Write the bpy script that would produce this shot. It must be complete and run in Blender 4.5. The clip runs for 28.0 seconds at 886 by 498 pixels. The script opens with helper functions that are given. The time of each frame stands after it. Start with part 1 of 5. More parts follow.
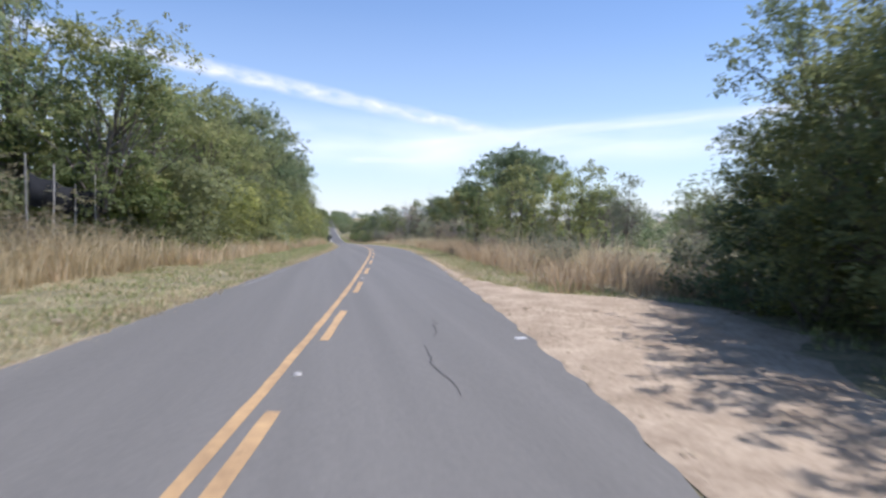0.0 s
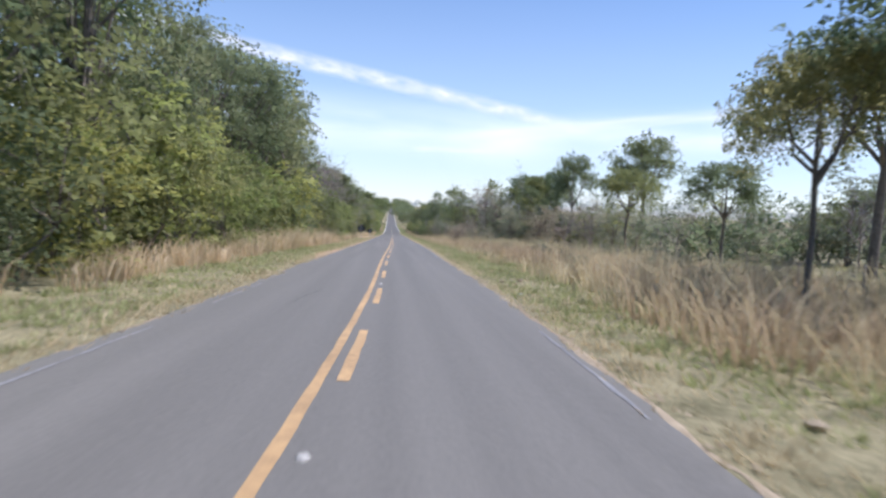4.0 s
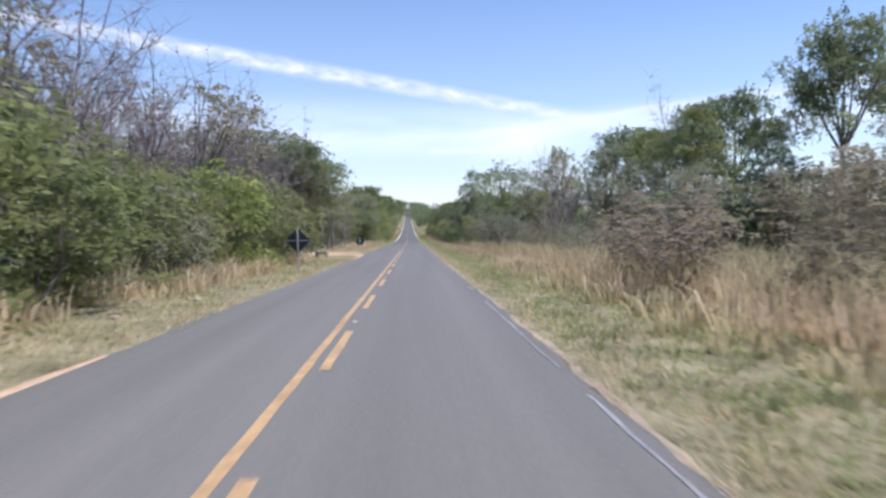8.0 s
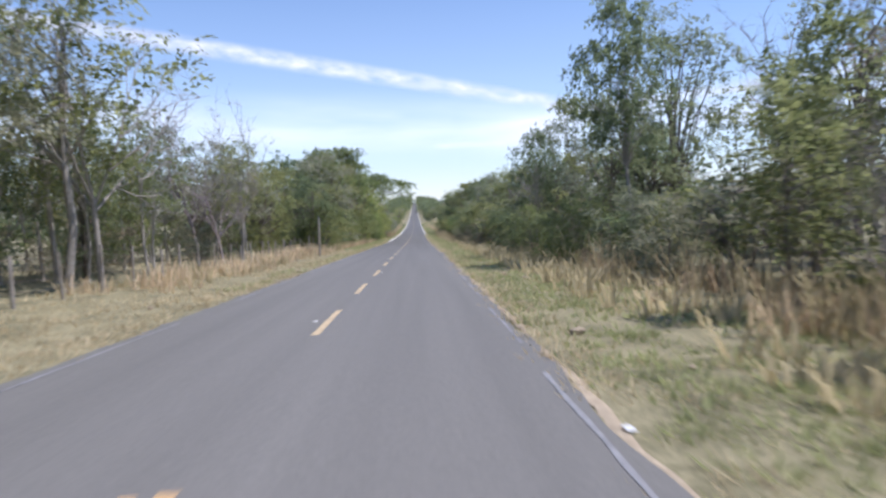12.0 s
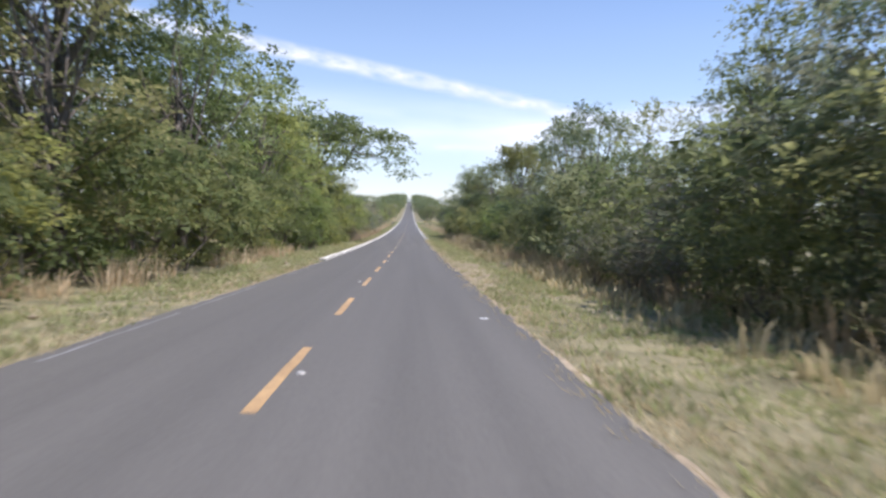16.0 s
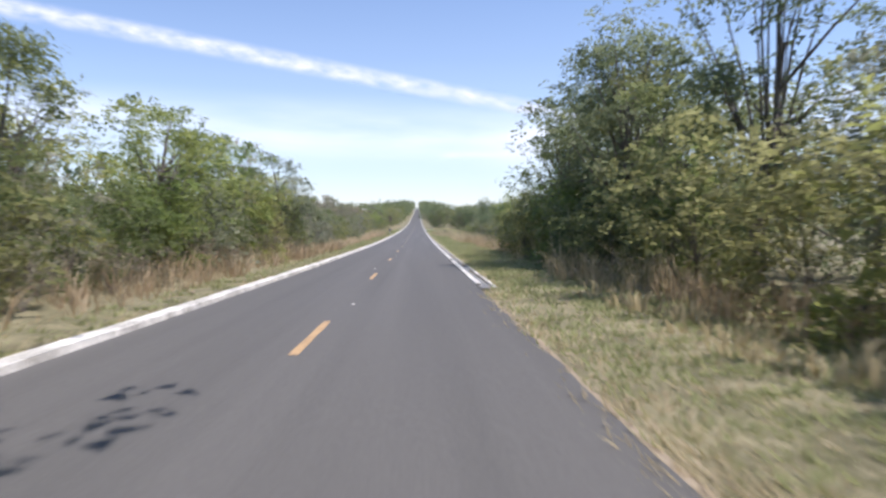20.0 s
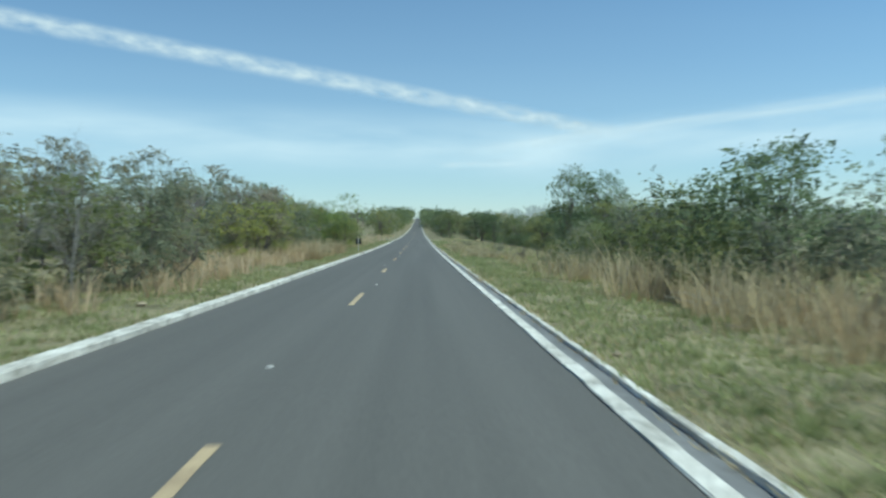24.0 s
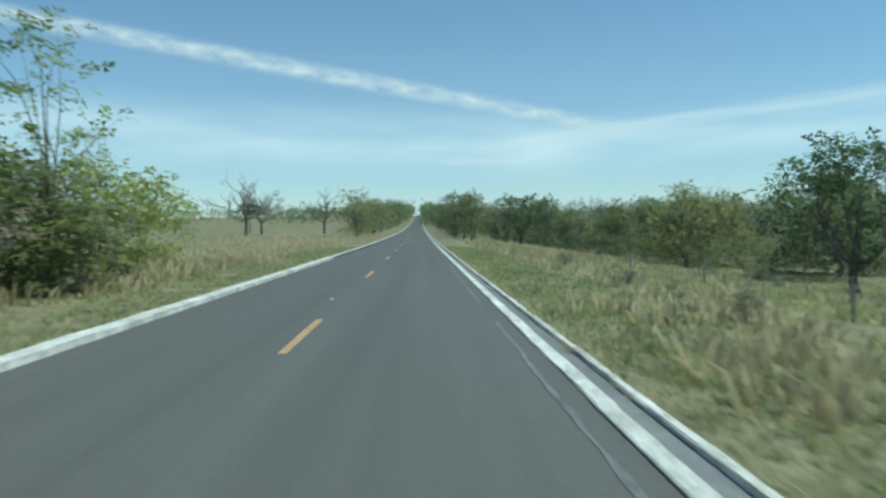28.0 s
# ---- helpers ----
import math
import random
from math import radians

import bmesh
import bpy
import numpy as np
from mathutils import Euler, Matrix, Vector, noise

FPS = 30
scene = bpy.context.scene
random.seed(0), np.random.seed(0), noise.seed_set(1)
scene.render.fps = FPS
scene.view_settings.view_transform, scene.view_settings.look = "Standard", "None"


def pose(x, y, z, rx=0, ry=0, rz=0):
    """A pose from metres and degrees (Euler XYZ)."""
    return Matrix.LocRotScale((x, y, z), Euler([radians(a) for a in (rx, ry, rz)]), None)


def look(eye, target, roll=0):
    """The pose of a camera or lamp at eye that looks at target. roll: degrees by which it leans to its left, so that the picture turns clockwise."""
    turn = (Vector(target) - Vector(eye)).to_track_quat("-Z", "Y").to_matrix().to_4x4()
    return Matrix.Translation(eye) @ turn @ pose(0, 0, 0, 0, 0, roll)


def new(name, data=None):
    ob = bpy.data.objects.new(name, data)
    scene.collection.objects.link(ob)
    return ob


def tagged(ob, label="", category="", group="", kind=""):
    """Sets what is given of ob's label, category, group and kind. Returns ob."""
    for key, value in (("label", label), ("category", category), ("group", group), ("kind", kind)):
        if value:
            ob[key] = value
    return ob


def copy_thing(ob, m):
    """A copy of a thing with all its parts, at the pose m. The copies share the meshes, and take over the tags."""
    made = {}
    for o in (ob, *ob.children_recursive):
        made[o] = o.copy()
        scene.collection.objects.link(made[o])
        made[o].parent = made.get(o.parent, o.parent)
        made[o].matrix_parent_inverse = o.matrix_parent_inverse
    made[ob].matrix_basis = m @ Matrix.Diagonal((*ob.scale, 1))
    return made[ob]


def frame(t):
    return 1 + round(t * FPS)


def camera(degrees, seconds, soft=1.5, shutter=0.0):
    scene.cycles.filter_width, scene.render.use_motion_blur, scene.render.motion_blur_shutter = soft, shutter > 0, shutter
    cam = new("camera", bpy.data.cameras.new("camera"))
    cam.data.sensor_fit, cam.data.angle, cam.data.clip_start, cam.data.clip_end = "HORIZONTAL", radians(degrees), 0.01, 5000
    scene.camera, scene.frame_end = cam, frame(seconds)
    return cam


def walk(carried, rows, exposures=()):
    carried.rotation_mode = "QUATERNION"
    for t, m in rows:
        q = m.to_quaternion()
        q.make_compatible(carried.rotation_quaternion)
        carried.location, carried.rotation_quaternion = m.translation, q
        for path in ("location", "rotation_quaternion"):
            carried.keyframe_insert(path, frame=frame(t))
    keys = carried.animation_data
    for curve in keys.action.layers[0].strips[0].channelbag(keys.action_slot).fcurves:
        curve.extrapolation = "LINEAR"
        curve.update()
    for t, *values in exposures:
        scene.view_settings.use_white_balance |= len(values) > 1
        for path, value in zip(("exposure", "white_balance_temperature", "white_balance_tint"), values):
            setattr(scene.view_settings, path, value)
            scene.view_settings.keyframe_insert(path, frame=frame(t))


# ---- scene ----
cam = camera(68.0, 28.0, soft=2.6, shutter=0.25)

# t, x, y, z, yaw, pitch, roll
ROWS = [
    (0.0, -4.61, 0.68, 1.45, -10.09, -2.56, 0.94),
    (0.5, -3.88, 6.91, 1.38, -9.48, -2.44, 1.38),
    (1.0, -3.22, 13.17, 1.29, -9.27, -2.53, 1.52),
    (1.5, -2.65, 19.45, 1.19, -8.06, -2.41, 0.86),
    (2.0, -2.12, 25.73, 1.08, -6.74, -2.49, 1.10),
    (2.5, -1.61, 32.04, 0.96, -6.23, -2.68, 1.34),
    (3.0, -1.13, 38.37, 0.81, -6.42, -2.86, 1.69),
    (3.5, -0.77, 44.74, 0.66, -5.48, -2.84, 2.09),
    (4.0, -0.49, 51.15, 0.49, -4.64, -3.51, 2.69),
    (4.5, -0.31, 57.60, 0.30, -4.00, -3.18, 2.50),
    (6.5, 0.35, 83.72, -0.53, -3.30, -3.58, 0.80),
    (7.0, 0.54, 90.41, -0.76, -3.53, -3.62, 0.25),
    (7.5, 0.72, 97.31, -1.00, -3.46, -3.96, -0.01),
    (8.0, 0.89, 104.41, -1.26, -3.10, -3.30, -0.96),
    (8.5, 1.04, 111.72, -1.53, -2.95, -3.68, -1.76),
    (9.0, 1.17, 119.15, -1.81, -2.79, -3.66, -1.46),
    (9.5, 1.30, 126.64, -2.09, -3.34, -3.94, -1.16),
    (10.0, 1.42, 134.19, -2.38, -3.19, -3.53, -1.46),
    (10.5, 1.55, 141.80, -2.66, -2.84, -3.91, -1.46),
    (11.0, 1.67, 149.46, -2.94, -2.29, -3.49, -1.96),
    (11.5, 1.72, 157.20, -3.22, -1.86, -3.98, -1.24),
    (12.0, 1.78, 165.00, -3.50, -2.44, -3.67, -1.93),
    (12.5, 1.83, 172.87, -3.77, -2.32, -4.36, -1.51),
    (13.0, 1.88, 180.80, -4.05, -1.89, -3.25, -1.20),
    (13.5, 1.92, 188.80, -4.32, -1.97, -3.64, -1.18),
    (15.5, 1.78, 221.28, -5.47, -2.61, -3.09, 1.75),
    (16.0, 1.81, 229.47, -5.76, -2.89, -3.46, 1.44),
    (16.5, 1.83, 237.68, -6.06, -2.28, -3.12, 2.03),
    (17.0, 1.86, 245.92, -6.36, -2.56, -3.08, 1.72),
    (17.5, 1.93, 254.17, -6.64, -2.53, -2.87, 1.89),
    (18.0, 2.00, 262.42, -6.91, -2.80, -2.75, 1.15),
    (18.5, 2.07, 270.67, -7.15, -3.07, -2.74, 0.91),
    (19.0, 2.13, 278.92, -7.39, -2.84, -2.82, 0.97),
    (19.5, 2.20, 287.17, -7.60, -1.91, -1.81, 0.33),
    (20.0, 2.26, 295.42, -7.80, -2.18, -2.69, -0.01),
    (20.5, 2.27, 303.67, -7.98, -2.12, -2.18, 0.41),
    (21.0, 2.27, 311.92, -8.15, -2.17, -2.17, 1.03),
    (21.5, 2.27, 320.17, -8.31, -1.92, -1.76, 0.95),
    (23.5, 2.25, 353.17, -8.83, -2.31, -1.82, 0.52),
    (24.0, 2.30, 361.42, -8.94, -2.13, -1.75, -0.22),
    (24.5, 2.35, 369.67, -9.03, -2.06, -1.77, -0.97),
    (25.0, 2.40, 377.92, -9.12, -1.58, -1.50, -0.41),
    (25.5, 2.41, 386.17, -9.20, -1.81, -1.63, -0.11),
    (26.0, 2.43, 394.42, -9.27, -2.24, -2.76, 0.19),
    (26.5, 2.44, 402.67, -9.33, -2.57, -1.69, 0.19),
    (27.0, 2.46, 410.92, -9.38, -2.80, -1.32, -0.61),
    (27.5, 2.47, 419.17, -9.42, -2.03, -1.86, -0.91),
    (28.0, 2.49, 427.42, -9.46, -2.06, -1.89, -0.41),
]
walk(cam, [(t, pose(x, y, z, 90 + pitch, -roll, yaw)) for t, x, y, z, yaw, pitch, roll in ROWS],
     exposures=[(0.0, 0.24, 5700, 17), (1.0, 0.1, 5600, 16), (2.0, 0.17, 5680, 17), (3.0, 0.28, 5700, 17), (13.0, 0.28, 5660, 18), (16.5, 0.34, 5900, 18), (23.4, 0.28, 5850, 18), (23.9, -0.2, 5430, -12), (28.0, -0.27, 5390, -17)])

# ---- world and sun ----
SUN_AZ, SUN_EL = 100.0, 62.0  # degrees from +y towards +x, and above the horizon
world = bpy.data.worlds.new("sky")
scene.world = world
world.use_nodes = True
wn, wl = world.node_tree.nodes, world.node_tree.links
sky = wn.new("ShaderNodeTexSky")
sky.sky_type, sky.sun_disc = "NISHITA", False
sky.sun_elevation, sky.sun_rotation = radians(SUN_EL), radians(SUN_AZ)
sky.air_density, sky.dust_density, sky.ozone_density = 1.0, 0.05, 2.8
wl.new(sky.outputs["Color"], wn["Background"].inputs["Color"])
wn["Background"].inputs["Strength"].default_value = 0.13
sun = new("sun", bpy.data.lights.new("sun", "SUN"))
sun.data.energy, sun.data.angle, sun.data.color = 4.6, radians(0.6), (1.0, 0.94, 0.85)
away = Vector((math.sin(radians(SUN_AZ)) * math.cos(radians(SUN_EL)), math.cos(radians(SUN_AZ)) * math.cos(radians(SUN_EL)), math.sin(radians(SUN_EL))))
sun.matrix_basis = look(away * 50, (0, 0, 0))

# ---- the road's line: heading and grade along its length ----
HEAD_S = [-20, 0, 18, 35, 52, 70, 88, 115, 380, 1300]
HEAD = [-7.55, -7.55, -5.36, -4.74, -2.7, -0.32, -1.08, -0.42, 0, 0]
GRADE_S = [-20, 60, 120, 180, 240, 300, 360, 420, 480, 600, 800, 1150]
GRADE = [-0.33, -3.07, -3.84, -3.42, -3.67, -2.17, -1.23, -0.45, -0.04, 1.24, 2.58, 3.09]
RS = np.arange(-20, 1150.1, 1.0)
_a = np.radians(np.interp(RS, HEAD_S, HEAD))
RX, RY, RZ = np.cumsum(-np.sin(_a)), np.cumsum(np.cos(_a)), np.cumsum(np.interp(RS, GRADE_S, GRADE) / 100)
RX, RY, RZ = RX - RX[145], RY - RY[145] + 125.6, RZ - RZ[20]
# behind the start and past the crest
RX, RY, RZ = (np.r_[RX[0] - 12, RX, RX[-1], RX[-1]], np.r_[RY[0] - 90, RY, RY[-1] + 120, RY[-1] + 3000],
              np.r_[RZ[0] + 0.1, RZ, RZ[-1] + 1.0, RZ[-1] - 45])
RS = np.r_[-110, RS, 1270, 4150]


def line_x(y):
    return np.interp(y, RY, RX)


def smooth(v, a, b):
    t = np.clip((np.asarray(v, float) - a) / (b - a), 0, 1)
    return t * t * (3 - 2 * t)


def ground_z(x, y):
    """Height of the ground sheet."""
    x, y = np.asarray(x, float), np.asarray(y, float)
    u = x - line_x(y)
    wide = np.where(u > 0, np.where(y > 311, 0.6, np.interp(y, [140, 180, 244], [-0.2, 0.02, 0.07])), 0.0)
    z = np.interp(y, RY, RZ) - 0.12 * (1 - smooth(abs(u) - wide, 2.6, 2.92)) - 0.02
    z = z - 0.45 * smooth(u, 4.5, 10) * (0.35 + 0.65 * smooth(y, 362, 412)) - 2.0 * smooth(u, 9, 27) * smooth(y, 392, 432)
    z = z + 0.25 * smooth(-u, 5, 9) * smooth(y, 212, 272) * (1 - smooth(y, 422, 462))
    rough = smooth(abs(u), 4.0, 9)
    z = z + rough * 0.10 * (np.sin(x * 0.71 + 1.3) * np.sin(y * 0.53) + 0.6 * np.sin(x * 1.7 + y * 1.1))
    far = smooth(abs(u), 60, 500)
    rise = smooth(y, 1350, 1680) * smooth(x, -20, 380) * (30 + 5 * np.sin(x * 0.0042 + 0.6) + 3 * np.sin(x * 0.011))
    return z + far * (2.5 * np.sin(x * 0.008 + 1) + 2.0 * np.sin(y * 0.006 + x * 0.003) - 1.5) + rise


def at(s, u, dz=0.0):
    """The place s metres along the road and u metres to the right of its middle, on the ground."""
    a = np.radians(np.interp(s, HEAD_S, HEAD))
    x, y = np.interp(s, RS, RX) + np.cos(a) * u, np.interp(s, RS, RY) + np.sin(a) * u
    return Vector((float(x), float(y), float(ground_z(x, y)) + dz))


def on_road(s, u, dz=0.0):
    """The same on the asphalt, which is slightly crowned."""
    a = np.radians(np.interp(s, HEAD_S, HEAD))
    return Vector((float(np.interp(s, RS, RX) + np.cos(a) * u), float(np.interp(s, RS, RY) + np.sin(a) * u),
                   float(np.interp(s, RS, RZ)) + 0.03 - 0.012 * abs(u) + dz))


# ---- materials ----
def material(name, dark, light, rough=0.85, scale=4.0, large=0.25, bump=0.3, spec=0.3, metal=0.0, per=0.0, tint=None, where="Object", streak=False):
    """Two noises, fine grain and large stains, between two colours; per: how much pieces differ; tint: a third colour in patches."""
    m = bpy.data.materials.new(name)
    m.use_nodes = True
    n, l = m.node_tree.nodes, m.node_tree.links
    b = n["Principled BSDF"]
    b.inputs["Roughness"].default_value, b.inputs["Metallic"].default_value, b.inputs["Specular IOR Level"].default_value = rough, metal, spec
    if where == "World":
        co = n.new("ShaderNodeNewGeometry").outputs["Position"]
    else:
        co = n.new("ShaderNodeTexCoord").outputs["Object"]
    fine, big = n.new("ShaderNodeTexNoise"), n.new("ShaderNodeTexNoise")
    fine.inputs["Scale"].default_value, fine.inputs["Detail"].default_value, fine.inputs["Roughness"].default_value = scale, 6, 0.65
    big.inputs["Scale"].default_value, big.inputs["Detail"].default_value = large, 4
    l.new(co, fine.inputs["Vector"])
    if streak:
        run = n.new("ShaderNodeMapping")
        run.inputs["Scale"].default_value = (3.2, 0.06, 1)
        l.new(co, run.inputs["Vector"])
        co_big = run.outputs["Vector"]
    else:
        co_big = co
    l.new(co_big, big.inputs["Vector"])
    add = n.new("ShaderNodeMath")
    add.operation = "MULTIPLY_ADD"
    l.new(big.outputs["Fac"], add.inputs[0])
    add.inputs[1].default_value = 0.8
    l.new(fine.outputs["Fac"], add.inputs[2])
    ramp = n.new("ShaderNodeMapRange")
    ramp.inputs["From Min"].default_value, ramp.inputs["From Max"].default_value = 0.62, 1.18
    l.new(add.outputs[0], ramp.inputs["Value"])
    mix = n.new("ShaderNodeMix")
    mix.data_type = "RGBA"
    mix.inputs["A"].default_value, mix.inputs["B"].default_value = (*dark, 1), (*light, 1)
    l.new(ramp.outputs["Result"], mix.inputs["Factor"])
    colour = mix.outputs["Result"]
    if tint:
        patch = n.new("ShaderNodeTexNoise")
        patch.inputs["Scale"].default_value, patch.inputs["Detail"].default_value = large * 0.45, 5
        l.new(co, patch.inputs["Vector"])
        cut = n.new("ShaderNodeMapRange")
        cut.inputs["From Min"].default_value, cut.inputs["From Max"].default_value = 0.47, 0.62
        l.new(patch.outputs["Fac"], cut.inputs["Value"])
        other = n.new("ShaderNodeMix")
        other.data_type = "RGBA"
        l.new(cut.outputs["Result"], other.inputs["Factor"])
        l.new(colour, other.inputs["A"])
        other.inputs["B"].default_value = (*tint, 1)
        colour = other.outputs["Result"]
    if per:
        info, geo = n.new("ShaderNodeObjectInfo"), n.new("ShaderNodeNewGeometry")
        sum_ = n.new("ShaderNodeMath")
        l.new(info.outputs["Random"], sum_.inputs[0])
        l.new(geo.outputs["Random Per Island"], sum_.inputs[1])
        val = n.new("ShaderNodeMapRange")
        val.inputs["From Max"].default_value = 2.0
        val.inputs["To Min"].default_value, val.inputs["To Max"].default_value = 1 - per, 1 + per
        l.new(sum_.outputs[0], val.inputs["Value"])
        hsv = n.new("ShaderNodeHueSaturation")
        l.new(val.outputs["Result"], hsv.inputs["Value"])
        l.new(colour, hsv.inputs["Color"])
        colour = hsv.outputs["Color"]
    l.new(colour, b.inputs["Base Color"])
    if bump:
        bm_ = n.new("ShaderNodeBump")
        bm_.inputs["Strength"].default_value, bm_.inputs["Distance"].default_value = bump, 0.02
        l.new(fine.outputs["Fac"], bm_.inputs["Height"])
        l.new(bm_.outputs["Normal"], b.inputs["Normal"])
    return m


def leaf_material(name, dark, light, glow=0.68, hue=0.03):
    """Leaves: each one and each plant a little different, and the light shines through."""
    m = bpy.data.materials.new(name)
    m.use_nodes = True
    n, l = m.node_tree.nodes, m.node_tree.links
    b = n["Principled BSDF"]
    b.inputs["Roughness"].default_value, b.inputs["Specular IOR Level"].default_value = 0.55, 0.25
    geo, info, co = n.new("ShaderNodeNewGeometry"), n.new("ShaderNodeObjectInfo"), n.new("ShaderNodeTexCoord")
    big = n.new("ShaderNodeTexNoise")
    big.inputs["Scale"].default_value, big.inputs["Detail"].default_value = 0.7, 3
    l.new(co.outputs["Object"], big.inputs["Vector"])
    fac = n.new("ShaderNodeMath")
    fac.operation = "MULTIPLY_ADD"
    l.new(geo.outputs["Random Per Island"], fac.inputs[0])
    fac.inputs[1].default_value = 0.45
    l.new(big.outputs["Fac"], fac.inputs[2])
    rng = n.new("ShaderNodeMapRange")
    rng.inputs["From Min"].default_value, rng.inputs["From Max"].default_value = 0.35, 1.2
    l.new(fac.outputs[0], rng.inputs["Value"])
    mix = n.new("ShaderNodeMix")
    mix.data_type = "RGBA"
    mix.inputs["A"].default_value, mix.inputs["B"].default_value = (*dark, 1), (*light, 1)
    l.new(rng.outputs["Result"], mix.inputs["Factor"])
    hsv = n.new("ShaderNodeHueSaturation")
    h = n.new("ShaderNodeMapRange")
    h.inputs["To Min"].default_value, h.inputs["To Max"].default_value = 0.5 - hue, 0.5 + hue
    v = n.new("ShaderNodeMapRange")
    v.inputs["To Min"].default_value, v.inputs["To Max"].default_value = 1.2, 0.8
    l.new(info.outputs["Random"], h.inputs["Value"])
    l.new(info.outputs["Random"], v.inputs["Value"])
    l.new(h.outputs["Result"], hsv.inputs["Hue"])
    l.new(v.outputs["Result"], hsv.inputs["Value"])
    l.new(mix.outputs["Result"], hsv.inputs["Color"])
    l.new(hsv.outputs["Color"], b.inputs["Base Color"])
    tr, ms = n.new("ShaderNodeBsdfTranslucent"), n.new("ShaderNodeMixShader")
    l.new(hsv.outputs["Color"], tr.inputs["Color"])
    ms.inputs["Fac"].default_value = glow
    l.new(b.outputs[0], ms.inputs[1])
    l.new(tr.outputs[0], ms.inputs[2])
    l.new(ms.outputs[0], n["Material Output"].inputs["Surface"])
    return m


M_ASPHALT = material("asphalt", (0.134, 0.125, 0.110), (0.196, 0.182, 0.160), 0.8, 22, 0.55, 0.25, 0.3, where="World", streak=True)


def newer_along(m, y0, y1, share):
    """The newer, darker asphalt takes over bit by bit along the road."""
    n, l = m.node_tree.nodes, m.node_tree.links
    b = n["Principled BSDF"]
    old = b.inputs["Base Color"].links[0].from_socket
    sep, rg, hs = n.new("ShaderNodeSeparateXYZ"), n.new("ShaderNodeMapRange"), n.new("ShaderNodeHueSaturation")
    l.new(n.new("ShaderNodeNewGeometry").outputs["Position"], sep.inputs[0])
    l.new(sep.outputs["Y"], rg.inputs["Value"])
    rg.interpolation_type = "SMOOTHSTEP"
    rg.inputs["From Min"].default_value, rg.inputs["From Max"].default_value = y0, y1
    rg.inputs["To Min"].default_value, rg.inputs["To Max"].default_value = 1.0, share
    l.new(rg.outputs["Result"], hs.inputs["Value"])
    l.new(old, hs.inputs["Color"])
    l.new(hs.outputs["Color"], b.inputs["Base Color"])


newer_along(M_ASPHALT, 165, 262, 0.75)
M_CRACK = material("crack", (0.05, 0.047, 0.045), (0.09, 0.085, 0.08), 0.95)
M_YELLOW = material("yellow_road_paint", (0.33, 0.21, 0.105), (0.60, 0.385, 0.18), 0.6, 9, 1.2, 0.2, where="World")
M_YELLOW_WORN = material("faded_yellow_road_paint", (0.34, 0.25, 0.15), (0.62, 0.47, 0.27), 0.65, 9, 1.2, 0.2, where="World")
M_WHITE_FAINT = material("almost_gone_white_paint", (0.105, 0.10, 0.09), (0.26, 0.25, 0.235), 0.75, 9, 1.5, 0.2, where="World")
M_WHITE = material("worn_white_road_paint", (0.145, 0.14, 0.14), (0.33, 0.32, 0.31), 0.7, 7, 1.0, 0.2, where="World")
M_LIME = material("limewashed_concrete", (0.30, 0.27, 0.22), (0.93, 0.88, 0.78), 0.85, 13, 1.7, 0.7, per=0.12, where="World")
M_CONCRETE = material("grey_concrete", (0.14, 0.135, 0.13), (0.26, 0.25, 0.24), 0.9, 8, 0.8, 0.4, where="World")
M_GROUND = material("dry_grassy_ground", (0.085, 0.08, 0.042), (0.37, 0.32, 0.19), 0.95, 13.0, 1.1, 1.0, 0.1, tint=None, where="World")
M_TAN = material("pale_tan_dirt", (0.25, 0.185, 0.125), (0.55, 0.435, 0.31), 0.95, 16, 1.4, 1.0, 0.1, where="World")
M_DIRT = material("sandy_orange_dirt", (0.36, 0.235, 0.15), (0.57, 0.405, 0.275), 0.95, 3.5, 0.35, 0.5, 0.1, where="World")
M_TRACK = material("orange_track_soil", (0.42, 0.25, 0.14), (0.62, 0.42, 0.26), 0.95, 3.5, 0.35, 0.5, 0.1, where="World")
M_SAND = material("pale_sandy_shoulder", (0.21, 0.165, 0.11), (0.44, 0.355, 0.25), 0.95, 5, 0.5, 0.5, 0.1, where="World")
M_BARK = material("grey_brown_bark", (0.10, 0.085, 0.07), (0.26, 0.22, 0.18), 0.95, 9, 1.2, 0.6, 0.1)
M_PALEBARK = material("pale_grey_bark", (0.22, 0.20, 0.17), (0.42, 0.38, 0.33), 0.95, 9, 1.2, 0.6, 0.1)
M_TWIG = material("dry_mauve_twigs", (0.19, 0.155, 0.15), (0.36, 0.30, 0.285), 0.95, 6, 1.0, 0.2, 0.1)
M_STRAW = leaf_material("straw_grass", (0.50, 0.38, 0.22), (0.84, 0.70, 0.46), 0.5, 0.012)
M_REDSTRAW = leaf_material("reddish_dry_grass", (0.45, 0.31, 0.19), (0.76, 0.58, 0.39), 0.5, 0.012)
M_WEED = leaf_material("half_dry_weeds", (0.36, 0.31, 0.16), (0.70, 0.61, 0.36), 0.5, 0.025)
M_VERGE = leaf_material("short_green_grass", (0.30, 0.32, 0.12), (0.60, 0.58, 0.29), 0.5, 0.02)
M_LEAF = leaf_material("olive_green_leaves", (0.15, 0.17, 0.06), (0.39, 0.40, 0.17))
M_DARKLEAF = leaf_material("dark_green_leaves", (0.13, 0.155, 0.075), (0.31, 0.35, 0.18))
M_BRIGHT = leaf_material("fresh_green_leaves", (0.19, 0.225, 0.06), (0.46, 0.49, 0.17))
M_GREYLEAF = leaf_material("dusty_grey_leaves", (0.20, 0.205, 0.125), (0.39, 0.39, 0.25), 0.5)
